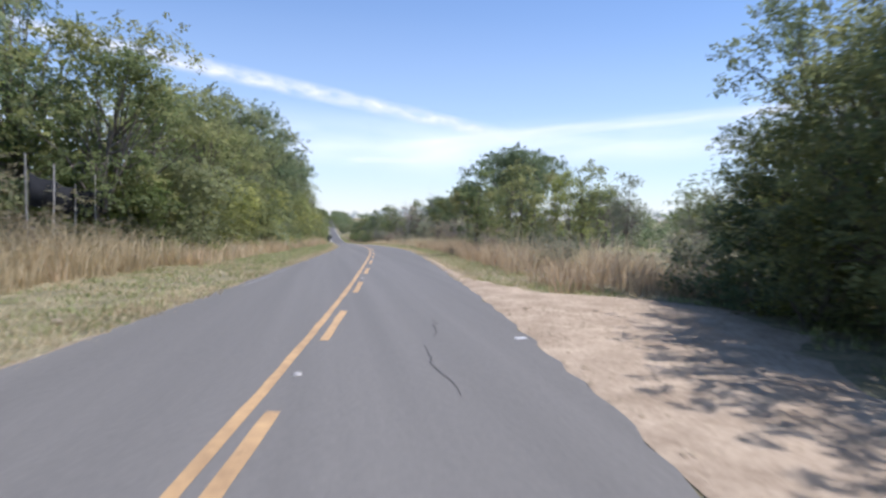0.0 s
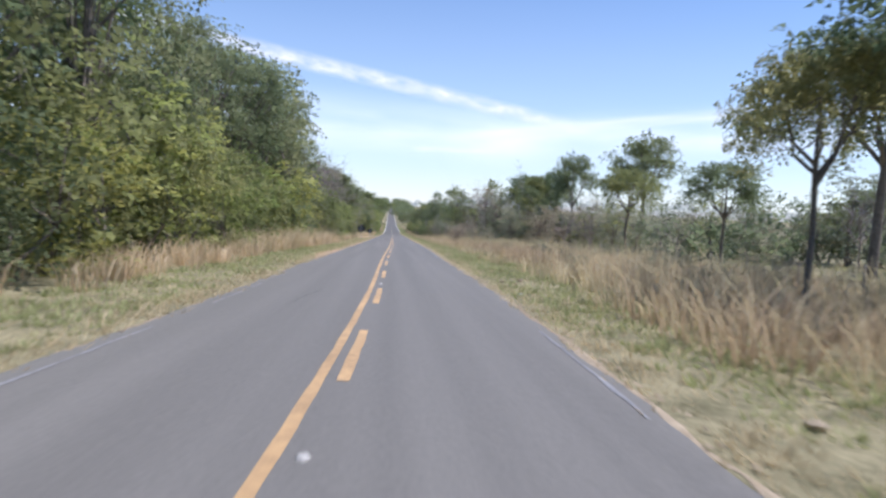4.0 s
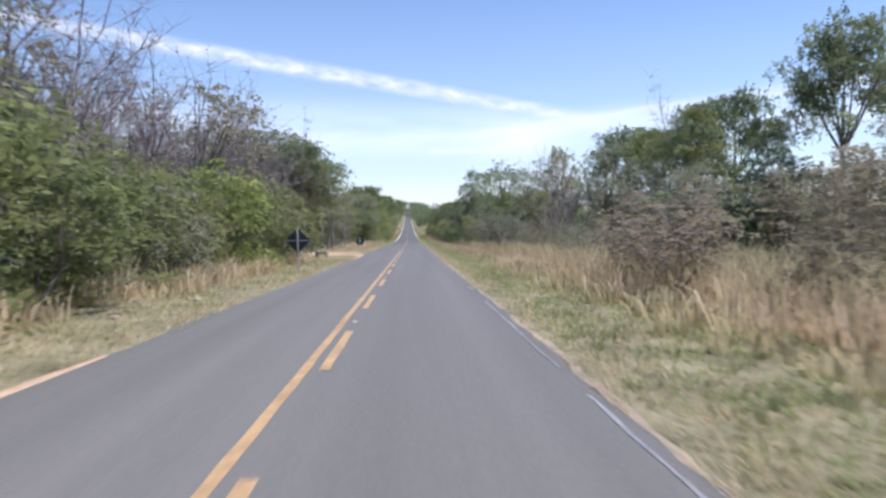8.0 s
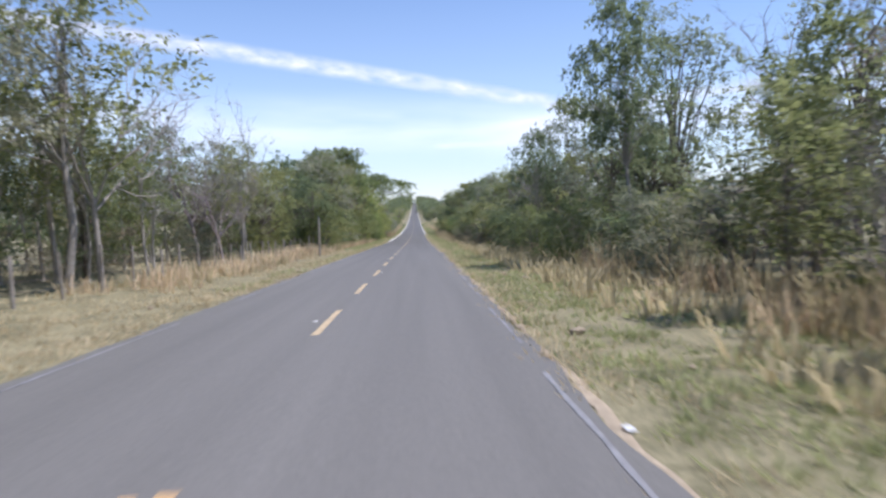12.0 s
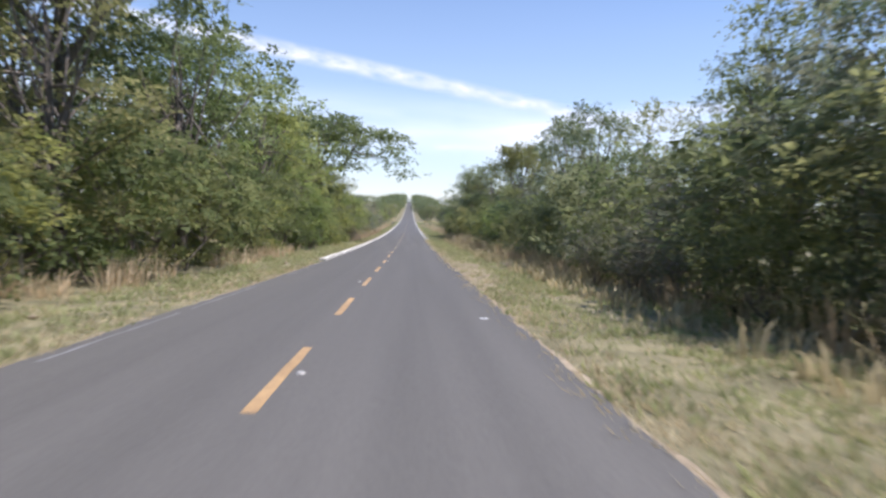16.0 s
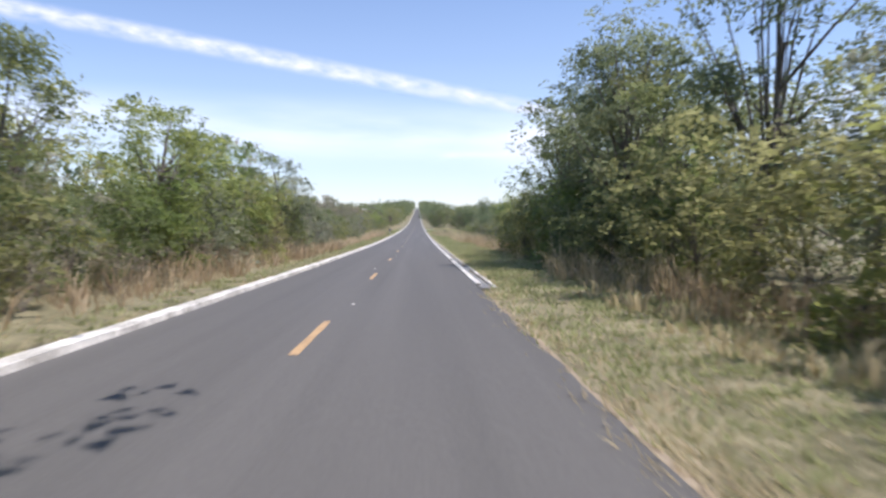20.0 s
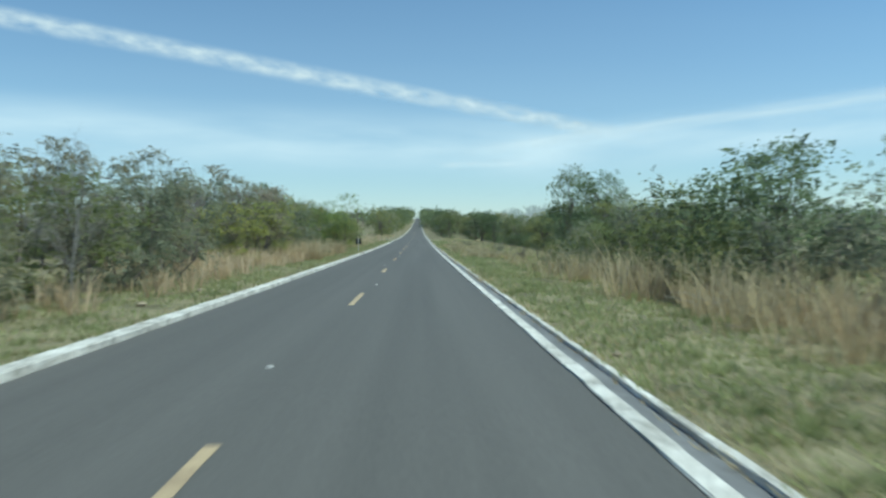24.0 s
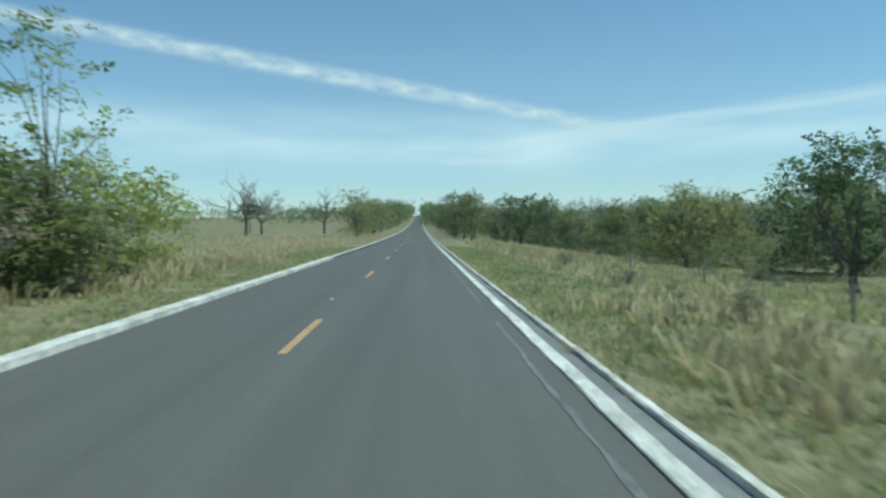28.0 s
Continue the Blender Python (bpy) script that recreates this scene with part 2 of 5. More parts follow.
M_BROWNLEAF = leaf_material("withered_brown_leaves", (0.23, 0.20, 0.125), (0.41, 0.36, 0.235), 0.5)
M_WOOD = material("weathered_wood", (0.20, 0.17, 0.14), (0.42, 0.38, 0.33), 0.95, 12, 2, 0.5, 0.1)
M_PALEWOOD = material("pale_weathered_wood", (0.34, 0.32, 0.29), (0.58, 0.55, 0.50), 0.95, 12, 2, 0.5, 0.1)
M_PAINTPOST = material("white_painted_post", (0.55, 0.54, 0.52), (0.78, 0.77, 0.74), 0.7, 8, 2, 0.2)
M_SIGNBACK = material("dark_sign_back", (0.018, 0.019, 0.024), (0.045, 0.046, 0.055), 0.5, 6, 2, 0.1)
M_STEEL = material("galvanised_steel", (0.25, 0.25, 0.26), (0.42, 0.42, 0.43), 0.45, 8, 2, 0.1, 0.5, 0.8)
M_WIRE = material("rusty_wire", (0.14, 0.11, 0.09), (0.26, 0.22, 0.19), 0.7, 8, 2, 0.0, 0.4, 0.5)


# ---- mesh helpers ----
def mesh_from(name, verts, faces, mat, smooth_=False):
    """faces: an array of triangles or of quads, or a list of both."""
    me = bpy.data.meshes.new(name)
    verts = np.asarray(verts, np.float32)
    groups = faces if isinstance(faces, list) else [faces]
    groups = [np.asarray(g, np.int32) for g in groups if len(g)]
    loops = np.concatenate([g.ravel() for g in groups])
    sizes = np.concatenate([np.full(len(g), g.shape[1], np.int32) for g in groups])
    me.vertices.add(len(verts))
    me.vertices.foreach_set("co", verts.ravel())
    me.loops.add(len(loops))
    me.loops.foreach_set("vertex_index", loops)
    me.polygons.add(len(sizes))
    me.polygons.foreach_set("loop_start", np.concatenate([[0], np.cumsum(sizes)[:-1]]).astype(np.int32))
    me.polygons.foreach_set("loop_total", sizes)
    if smooth_:
        me.polygons.foreach_set("use_smooth", np.ones(len(sizes), bool))
    me.update(calc_edges=True)
    me.materials.append(mat)
    return me


def part(name, me, mat, parent, label=""):
    """Links a bmesh, or a ready mesh, as one object under its thing."""
    if isinstance(me, bmesh.types.BMesh):
        data = bpy.data.meshes.new(name)
        me.to_mesh(data)
        me.free()
        data.materials.append(mat)
        me = data
    ob = new(name, me)
    ob.parent = parent
    return tagged(ob, label)


def box(size, centre=(0, 0, 0), bevel=0.0, turn=None):
    bm = bmesh.new()
    bmesh.ops.create_cube(bm, size=1, matrix=Matrix.Translation(centre) @ (turn or Matrix()) @ Matrix.Diagonal((*size, 1)))
    if bevel:
        bmesh.ops.bevel(bm, geom=bm.edges[:], offset=bevel, segments=2, affect="EDGES", profile=0.5)
    return bm


def rod(a, b, r, r2=None, sides=10):
    a, b = Vector(a), Vector(b)
    bm = bmesh.new()
    m = Matrix.Translation((a + b) / 2) @ (b - a).to_track_quat("Z", "Y").to_matrix().to_4x4()
    bmesh.ops.create_cone(bm, cap_ends=True, segments=sides, radius1=r, radius2=r if r2 is None else r2, depth=(b - a).length, matrix=m)
    return bm


def strip(name, s0, s1, u0, u1, dz, mat, ragged=0.0, step=1.0, seed=0, road=True, cols=3, rim=None):
    """A ribbon along the road, on the asphalt or on the ground, with uneven edges where ragged; rim: the height of its outer edge."""
    r = np.random.RandomState(seed)
    ss = np.arange(s0, s1 + 0.01, step)
    if ss[-1] < s1 - 0.01:
        ss = np.r_[ss, s1]
    verts, faces = [], []
    ea, eb = r.uniform(-ragged, ragged, len(ss)), r.uniform(-ragged, ragged, len(ss))
    for i, s in enumerate(ss):
        a, b = (u0(s) if callable(u0) else u0) + ea[i], (u1(s) if callable(u1) else u1) + eb[i]
        for c in range(cols):
            u = a + (b - a) * c / (cols - 1)
            verts.append((on_road if road else at)(s, u, dz if rim is None or c < cols - 1 else rim))
    for i in range(len(ss) - 1):
        for c in range(cols - 1):
            k = i * cols + c
            faces.append((k, k + 1, k + cols + 1, k + cols))
    return mesh_from(name, verts, np.array(faces), mat)


# ---- ground and road ----
def build_ground():
    us = np.r_[-1500, -900, -550, -350, -230, -150, -100, -70, -50, -38, -30, -24, -19, -15, -12, -10, -8.5, -7.2, -6.2, -5.3, -4.6, -4.0, -3.5, -3.1, -2.92, -2.6,
               2.36, 2.6, 2.72, 2.84, 2.98, 3.35, 3.5, 3.65, 4.0, 4.6, 5.3, 6.2, 7.2, 8.5, 10, 12, 15, 19, 24, 30, 38, 50, 70, 100, 150, 230, 350, 550, 900, 1500]
    ys = np.r_[np.arange(-110, 520, 2.0), np.arange(520, 800, 8.0), np.arange(800, 1300, 25.0), np.arange(1300, 4100, 200.0)]
    gy, gu = np.meshgrid(ys, us, indexing="ij")
    gx = gu + line_x(gy)
    verts = np.stack([gx, gy, ground_z(gx, gy)], -1).reshape(-1, 3)
    n = len(us)
    i, j = np.meshgrid(np.arange(len(ys) - 1), np.arange(n - 1), indexing="ij")
    k = (i * n + j).ravel()
    ob = new("ground", mesh_from("ground", verts, np.stack([k, k + 1, k + n + 1, k + n], 1), M_GROUND, True))
    tagged(ob, "dry grassy ground with sandy soil showing between tufts", "ground", kind="structure")


build_ground()

KERB_L, KERB_R = 259.7, 313.0  # where the kerbs begin
NEW_S = 244.0  # where the newer asphalt begins
WL1, WL2, WR2 = 2.84, 2.74, 2.97


def edge_right(s):
    """The right edge of the asphalt, which widens past the junction."""
    return float(np.interp(s, [140, 180, 244, 312], [2.71, 2.90, 2.96, 2.97]))



road = new("road")
tagged(road, "two-lane grey asphalt road with worn yellow centre markings", "road", kind="structure")
part("asphalt", strip("asphalt", -110, NEW_S, -WL1 - 0.05, lambda s: edge_right(s) + 0.02, 0, M_ASPHALT, 0.06, 0.45, 1, cols=7), M_ASPHALT, road, "grey weathered asphalt with crumbling edges")
part("asphalt_newer", strip("asphalt_newer", NEW_S, 1270, -WL2 - 0.1, lambda s: edge_right(s) + 0.05, 0, M_ASPHALT, 0.03, 1.0, 2, cols=7), M_ASPHALT, road, "dark smoother asphalt")


def mark(name, s0, s1, u0, u1, mat, seed, ragged=0.008, label=""):
    part(name, strip(name, s0, s1, u0, u1, 0.005, mat, ragged, 0.5, seed, cols=2), mat, road, label)


# solid yellow line beside a broken one up to the junction, then broken line alone
mark("solid_yellow_line", -60, 168, -0.195, -0.09, M_YELLOW, 3)
k = 0
for start, stop, gap, u in ((-52.3, 166, 6.04, 0.07), (173.6, 272, 6.03, 0.0), (278.4, 640, 12.0, 0.0)):
    for s in np.arange(start, stop, gap):
        mark("yellow_dash", s, s + 2.9, u - 0.058, u + 0.058, M_YELLOW_WORN if 170 < s < 226 or 278 < s < 300 or 345 < s < 392 else M_YELLOW, 10 + k)
        k += 1
# worn white edge lines, in stretches
rw = np.random.RandomState(5)
for side, spans in ((1, ((40, 60), (84, 118), (150, 218), (262, 282))), (-1, ((16, 66), (168, 210), (228, 258)))):
    for a, b in spans:
        s = a
        while s < b:
            e = min(b, s + rw.uniform(2, 8))
            u = edge_right(s) - 0.12 if side > 0 else -WL1 + 0.17
            mark("white_edge_line", s, e, u - 0.022, u + 0.022, M_WHITE, int(s * 7) + 3, 0.016)
            s = e + rw.uniform(0.5, 5)
for a, b in ((398, 403.5), (405, 407.2), (409, 419), (421.5, 424), (426, 437), (439, 452)):
    mark("white_edge_line", a, b, WR2 - 0.225, WR2 - 0.17, M_WHITE_FAINT, int(a), 0.02)

# cracks and small studs in the asphalt
rc = np.random.RandomState(8)


def crack(s, u, length, drift):
    n = 9
    pts = [(s + length * i / n, u + drift * i / n + rc.uniform(-0.06, 0.06)) for i in range(n + 1)]
    verts, faces = [], []
    for i, (a, b) in enumerate(pts):
        w = 0.0065 * (1 - abs(2 * i / n - 1)) + 0.004
        verts += [on_road(a, b - w, 0.004), on_road(a, b + w, 0.004)]
        if i < n:
            faces.append((2 * i, 2 * i + 1, 2 * i + 3, 2 * i + 2))
    part("crack", mesh_from("crack", verts, np.array(faces), M_CRACK), M_CRACK, road, "dark crack in the asphalt")


for s, u, ln, dr in ((5.5, 1.5, 2.4, -0.2), (8.5, 1.45, 1.6, 0.1), (33, 2.2, 1.5, 0.5), (52, 1.9, 1.2, 0.4), (78, 1.3, 1.8, 0.6), (62, -1.4, 3, 0.2),
                    (269.5, 1.3, 0.9, 0.7)):
    crack(s, u, ln, dr)

stud_bm = bmesh.new()
bmesh.ops.create_cone(stud_bm, cap_ends=True, segments=8, radius1=0.05, radius2=0.035, depth=0.02)
stud_me = bpy.data.meshes.new("road_stud")
stud_bm.to_mesh(stud_me)
stud_bm.free()
stud_me.materials.append(M_PALEWOOD)
for i, s in enumerate(np.arange(6.2, 450, 12.06)):
    ob = new("road_stud", stud_me)
    ob.location = on_road(s, 0.05 if s < 168 else (0.16 if i % 2 else -0.22), 0.012)
    tagged(ob, "small pale reflector stud glued to the road", "road stud", "studs along the centre line")

# ---- kerbs ----
def block_mesh(name, width, height, length, mat, r):
    bm = box((width, length, height), (0, 0, height / 2), 0.012)
    for v in bm.verts:
        v.co += Vector((r.uniform(-0.008, 0.008), r.uniform(-0.01, 0.01), r.uniform(-0.006, 0.006)))
    me = bpy.data.meshes.new(name)
    bm.to_mesh(me)
    bm.free()
    me.materials.append(mat)
    return me


def kerb_row(thing, s0, s1, u, width, height, length, mat, gaps=(), jitter=0.008, name="kerb_block"):
    r = random.Random(int(s0 * 3 + u * 10))
    kinds = [block_mesh(name, width, height + 0.05, length, mat, r) for _ in range(4)]
    s = s0
    while s < s1:
        mid = s + length / 2
        s += length + 0.004
        if any(a < mid < b for a, b in gaps):
            continue
        a = np.radians(np.interp(mid, HEAD_S, HEAD))
        ob = new(name, kinds[r.randrange(4)])
        ob.parent = thing
        ob.matrix_basis = Matrix.Translation(on_road(mid, u + r.uniform(-jitter, jitter), -0.05)) @ Euler(
            (np.arctan(np.interp(mid, GRADE_S, GRADE) / 100), r.uniform(-0.015, 0.015), a + r.uniform(-0.01, 0.01))).to_matrix().to_4x4()


kerb_l = tagged(new("kerb_left"), "low limewashed concrete kerb, chipped and soiled", "kerb", kind="structure")
kerb_row(kerb_l, KERB_L, 460, -WL2 - 0.17, 0.28, 0.10, 0.98, M_LIME, gaps=((410.7, 412.0), (423.8, 426.4)))
part("kerb_far", strip("kerb_far", 460, 1150, -WL2 - 0.32, -WL2 - 0.02, 0.09, M_LIME, 0.02, 2, 4), M_LIME, kerb_l)
kerb_r = tagged(new("kerb_right"), "concrete gutter between two limewashed kerbs, chipped", "kerb", kind="structure")
kerb_row(kerb_r, KERB_R, 460, WR2 + 0.13, 0.17, 0.025, 0.98, M_LIME, gaps=((327, 328.4), (343, 343.6)), name="inner_kerb_block")
kerb_row(kerb_r, KERB_R - 1, 460, WR2 + 0.50, 0.09, 0.022, 0.98, M_LIME, gaps=((323, 323.6),), name="outer_kerb_block")
part("gutter", strip("gutter", KERB_R - 1, 1150, WR2 + 0.12, WR2 + 0.50, -0.03, M_CONCRETE, 0.01, 1, 5), M_CONCRETE, kerb_r, "grey concrete gutter channel")
part("inner_kerb_far", strip("inner_kerb_far", 460, 1150, WR2 + 0.04, WR2 + 0.21, 0.02, M_LIME, 0.02, 2, 6), M_LIME, kerb_r)
part("outer_kerb_far", strip("outer_kerb_far", 460, 1150, WR2 + 0.44, WR2 + 0.56, 0.05, M_LIME, 0.02, 2, 7), M_LIME, kerb_r)

# ---- bare soil ----
def blob(name, points_su, mat, label, dz=0.035, seed=0):
    """A flat patch of soil with a ragged rim: rows of (s, u nearest the road, u farthest)."""
    r = np.random.RandomState(seed)
    cols = 8
    verts, faces = [], []
    s_all = [p[0] for p in points_su]
    ss = np.arange(s_all[0], s_all[-1] + 0.01, 0.6)
    for i, s in enumerate(ss):
        a, b = np.interp(s, s_all, [p[1] for p in points_su]), np.interp(s, s_all, [p[2] for p in points_su])
        b += r.uniform(-0.25, 0.25) * (1 if abs(b - a) > 0.4 else 0.2)
        for c in range(cols):
            u = a + (b - a) * c / (cols - 1)
            edge = min(i, len(ss) - 1 - i, 2) / 2 * (1 if c < cols - 1 else 0)
            verts.append(at(s, u, (dz if c else 0.008) if edge else -0.02))
    for i in range(len(ss) - 1):
        for c in range(cols - 1):
            q = i * cols + c
            faces.append((q, q + 1, q + cols + 1, q + cols))
    ob = new(name, mesh_from(name, verts, np.array(faces), mat, True))
    return tagged(ob, label, "soil", kind="structure")


PULL_OUT = ((-10, 2.72, 4.1), (2, 2.72, 4.2), (5, 2.72, 5.4), (8, 2.72, 6.4), (9.5, 2.72, 7.0), (11, 2.72, 7.6), (13, 2.72, 7.8), (14.5, 2.72, 4.4), (18, 2.72, 3.3), (24, 2.72, 2.95), (30, 2.72, 3.0), (36, 2.72, 2.8))
ENTRANCE = ((147, -2.8, -2.9), (150, -2.8, -3.0), (154.6, -2.8, -3.2), (156.2, -2.8, -3.7), (157.6, -2.8, -4.4), (159.4, -2.8, -7.4), (160.4, -2.8, -26), (165.0, -2.8, -26), (166, -4.0, -26), (167.4, -8.4, -26), (168.6, -12, -26))
blob("dirt_pull_out", PULL_OUT, M_TAN, "sandy orange dirt pull-out beside the asphalt", seed=1)
blob("dirt_entrance", ENTRANCE, M_TRACK, "orange dirt track meeting the asphalt road", seed=2)
blob("dirt_strip", ((78, -2.8, -2.95), (82, -2.8, -3.5), (86, -2.8, -3.3), (90, -2.8, -2.9), (97, -2.8, -2.9), (100, -2.8, -3.15), (103, -2.8, -2.9), (108, -2.8, -3.1), (113, -2.8, -2.9)), M_DIRT, "strip of orange dirt along the asphalt edge", seed=3)
blob("bare_soil", ((246, 3.0, 3.3), (250, 3.0, 4.0), (256, 3.0, 4.5), (262, 3.0, 3.7), (268, 3.0, 3.2)), M_SAND, "patch of pale trodden soil on the verge", seed=4)
for nm, s0, s1, sg, sd in (("sandy_edge", -60, 77, -1, 5), ("sandy_edge", 114, 140, -1, 6), ("sandy_edge", 184, 259, -1, 7), ("sandy_edge", 40, 246, 1, 8), ("sandy_edge", 268, 312, 1, 9)):
    inner = edge_right if sg > 0 else (lambda s: -WL1)
    me = strip("sandy_edge", s0, s1, inner, lambda s, inner=inner, sg=sg: inner(s) + sg * 0.16, 0.006, M_SAND, 0.07, 0.5, sd, road=False, cols=4, rim=-0.025)
    tagged(new("sandy_edge", me), "pale sandy edge where asphalt meets grass", "soil", kind="structure")


# ---- plants: building blocks ----
def tubes(segs, sides=5):
    """Tapered tubes for branch segments (a, b, ra, rb)."""
    a, b = np.array([s[0] for s in segs]), np.array([s[1] for s in segs])
    ra, rb = np.array([s[2] for s in segs]), np.array([s[3] for s in segs])
    d = b - a
    d /= np.linalg.norm(d, axis=1)[:, None] + 1e-9
    up = np.where(abs(d[:, 2:3]) > 0.9, np.array([[1.0, 0, 0]]), np.array([[0, 0, 1.0]]))
    e1 = np.cross(d, up)
    e1 /= np.linalg.norm(e1, axis=1)[:, None]
    e2 = np.cross(d, e1)
    ang = np.arange(sides) * 2 * np.pi / sides
    ring = e1[:, None] * np.cos(ang)[None, :, None] + e2[:, None] * np.sin(ang)[None, :, None]
    verts = np.concatenate([a[:, None] + ring * ra[:, None, None], b[:, None] + ring * rb[:, None, None]], 1).reshape(-1, 3)
    base = np.arange(len(segs))[:, None] * 2 * sides
    j = np.arange(sides)
    quads = np.stack([base + j, base + (j + 1) % sides, base + sides + (j + 1) % sides, base + sides + j], -1).reshape(-1, 4)
    return verts, quads


def bend(r, d, amount):
    d = d + r.normal(0, amount, 3)
    return d / np.linalg.norm(d)


def branch(r, p, d, length, rad, level, segs, tips, spread, lift, kids, pieces=3):
    """Grows a limb in a few pieces, with smaller limbs off it; tips collect (place, level)."""
    for i in range(pieces):
        d = bend(r, d, 0.13 if level else 0.05)
        d = d + np.array([0, 0, lift if level else 0])
        d /= np.linalg.norm(d)
        q = p + d * length / pieces
        r2 = rad * (0.86 if level else 0.9)
        segs.append((p, q, rad, r2))
        if level < len(kids) and (i > 0 or level > 0 or pieces == 1):
            for _ in range(kids[level]):
                side = bend(r, np.cross(d, r.normal(0, 1, 3)), 0.1)
                c = d * math.cos(spread) + side * math.sin(spread)
                branch(r, q, c / np.linalg.norm(c), length * r.uniform(0.5, 0.72), r2 * 0.55, level + 1, segs, tips, spread, lift, kids, max(2, pieces - 1))
        p, rad = q, r2
        if level >= len(kids) or i == pieces - 1:
            tips.append((p, level))


def foliage(r, centres, radii, per, size, flat=0.75, droop=0.25, run=5):
    """Leaf sprays in a loose shell round each clump's centre: every spray carries a few pointed leaves along a short twig."""
    n = len(centres)
    m = n * max(per // run, 1)
    c, rad = np.repeat(centres, m // n, 0), np.repeat(radii, m // n)
    d = r.normal(0, 1, (m, 3))
    d /= np.linalg.norm(d, axis=1)[:, None]
    d[:, 2] = np.where(d[:, 2] < -0.35, -d[:, 2] * 0.6, d[:, 2])
    base = c + d * (rad * r.uniform(0.2, 1.0, m))[:, None] * np.array([1, 1, flat])
    way = d + r.normal(0, 0.55, d.shape)
    way[:, 2] -= droop
    way /= np.linalg.norm(way, axis=1)[:, None]
    nrm = d * 0.55 + r.normal(0, 0.25, d.shape) + [0, 0, 0.7]
    side = np.cross(way, nrm)
    side /= np.linalg.norm(side, axis=1)[:, None]
    nrm = np.cross(side, way)
    sz = size * r.uniform(0.65, 1.35, m)
    j = np.tile(np.arange(run), m)
    base, way, side, nrm, sz = (np.repeat(q, run, 0) for q in (base, way, side, nrm, sz))
    k = m * run
    hand = np.where(j % 2 == 0, 1.0, -1.0)[:, None]
    root = base + way * (j * 0.42 * sz)[:, None] - [0, 0, 1] * (0.03 * j * j * sz)[:, None]
    out = way * 0.55 + side * hand * r.uniform(0.55, 1.0, (k, 1)) + r.normal(0, 0.22, (k, 3))
    out /= np.linalg.norm(out, axis=1)[:, None]
    s = (sz * r.uniform(0.7, 1.2, k))[:, None]
    across = np.cross(nrm, out) + r.normal(0, 0.15, (k, 3))
    across /= np.linalg.norm(across, axis=1)[:, None]
    w = s * r.uniform(0.3, 0.48, (k, 1))
    v = np.stack([root + out * s * 0.3 - across * w, root + out * s * 0.3 + across * w, root + out * s * 1.05 - nrm * s * 0.15], 1).reshape(-1, 3)
    return v, np.arange(3 * k).reshape(-1, 3)


def twigs(r, tips, count, length, width=0.009):
    """Fine bare twigs as slim three-sided slivers."""
    t = np.array(tips)[r.randint(0, len(tips), count)]
    d = r.normal(0, 1, (count, 3))
    d[:, 2] = abs(d[:, 2]) * 0.8
    d /= np.linalg.norm(d, axis=1)[:, None]
    ln = length * r.uniform(0.4, 1.0, count)[:, None]
    side = np.cross(d, r.normal(0, 1, (count, 3)))
    side /= np.linalg.norm(side, axis=1)[:, None]
    v = np.stack([t - side * width, t + side * width, t + d * ln], 1).reshape(-1, 3)
    return v, np.arange(count * 3).reshape(-1, 3)


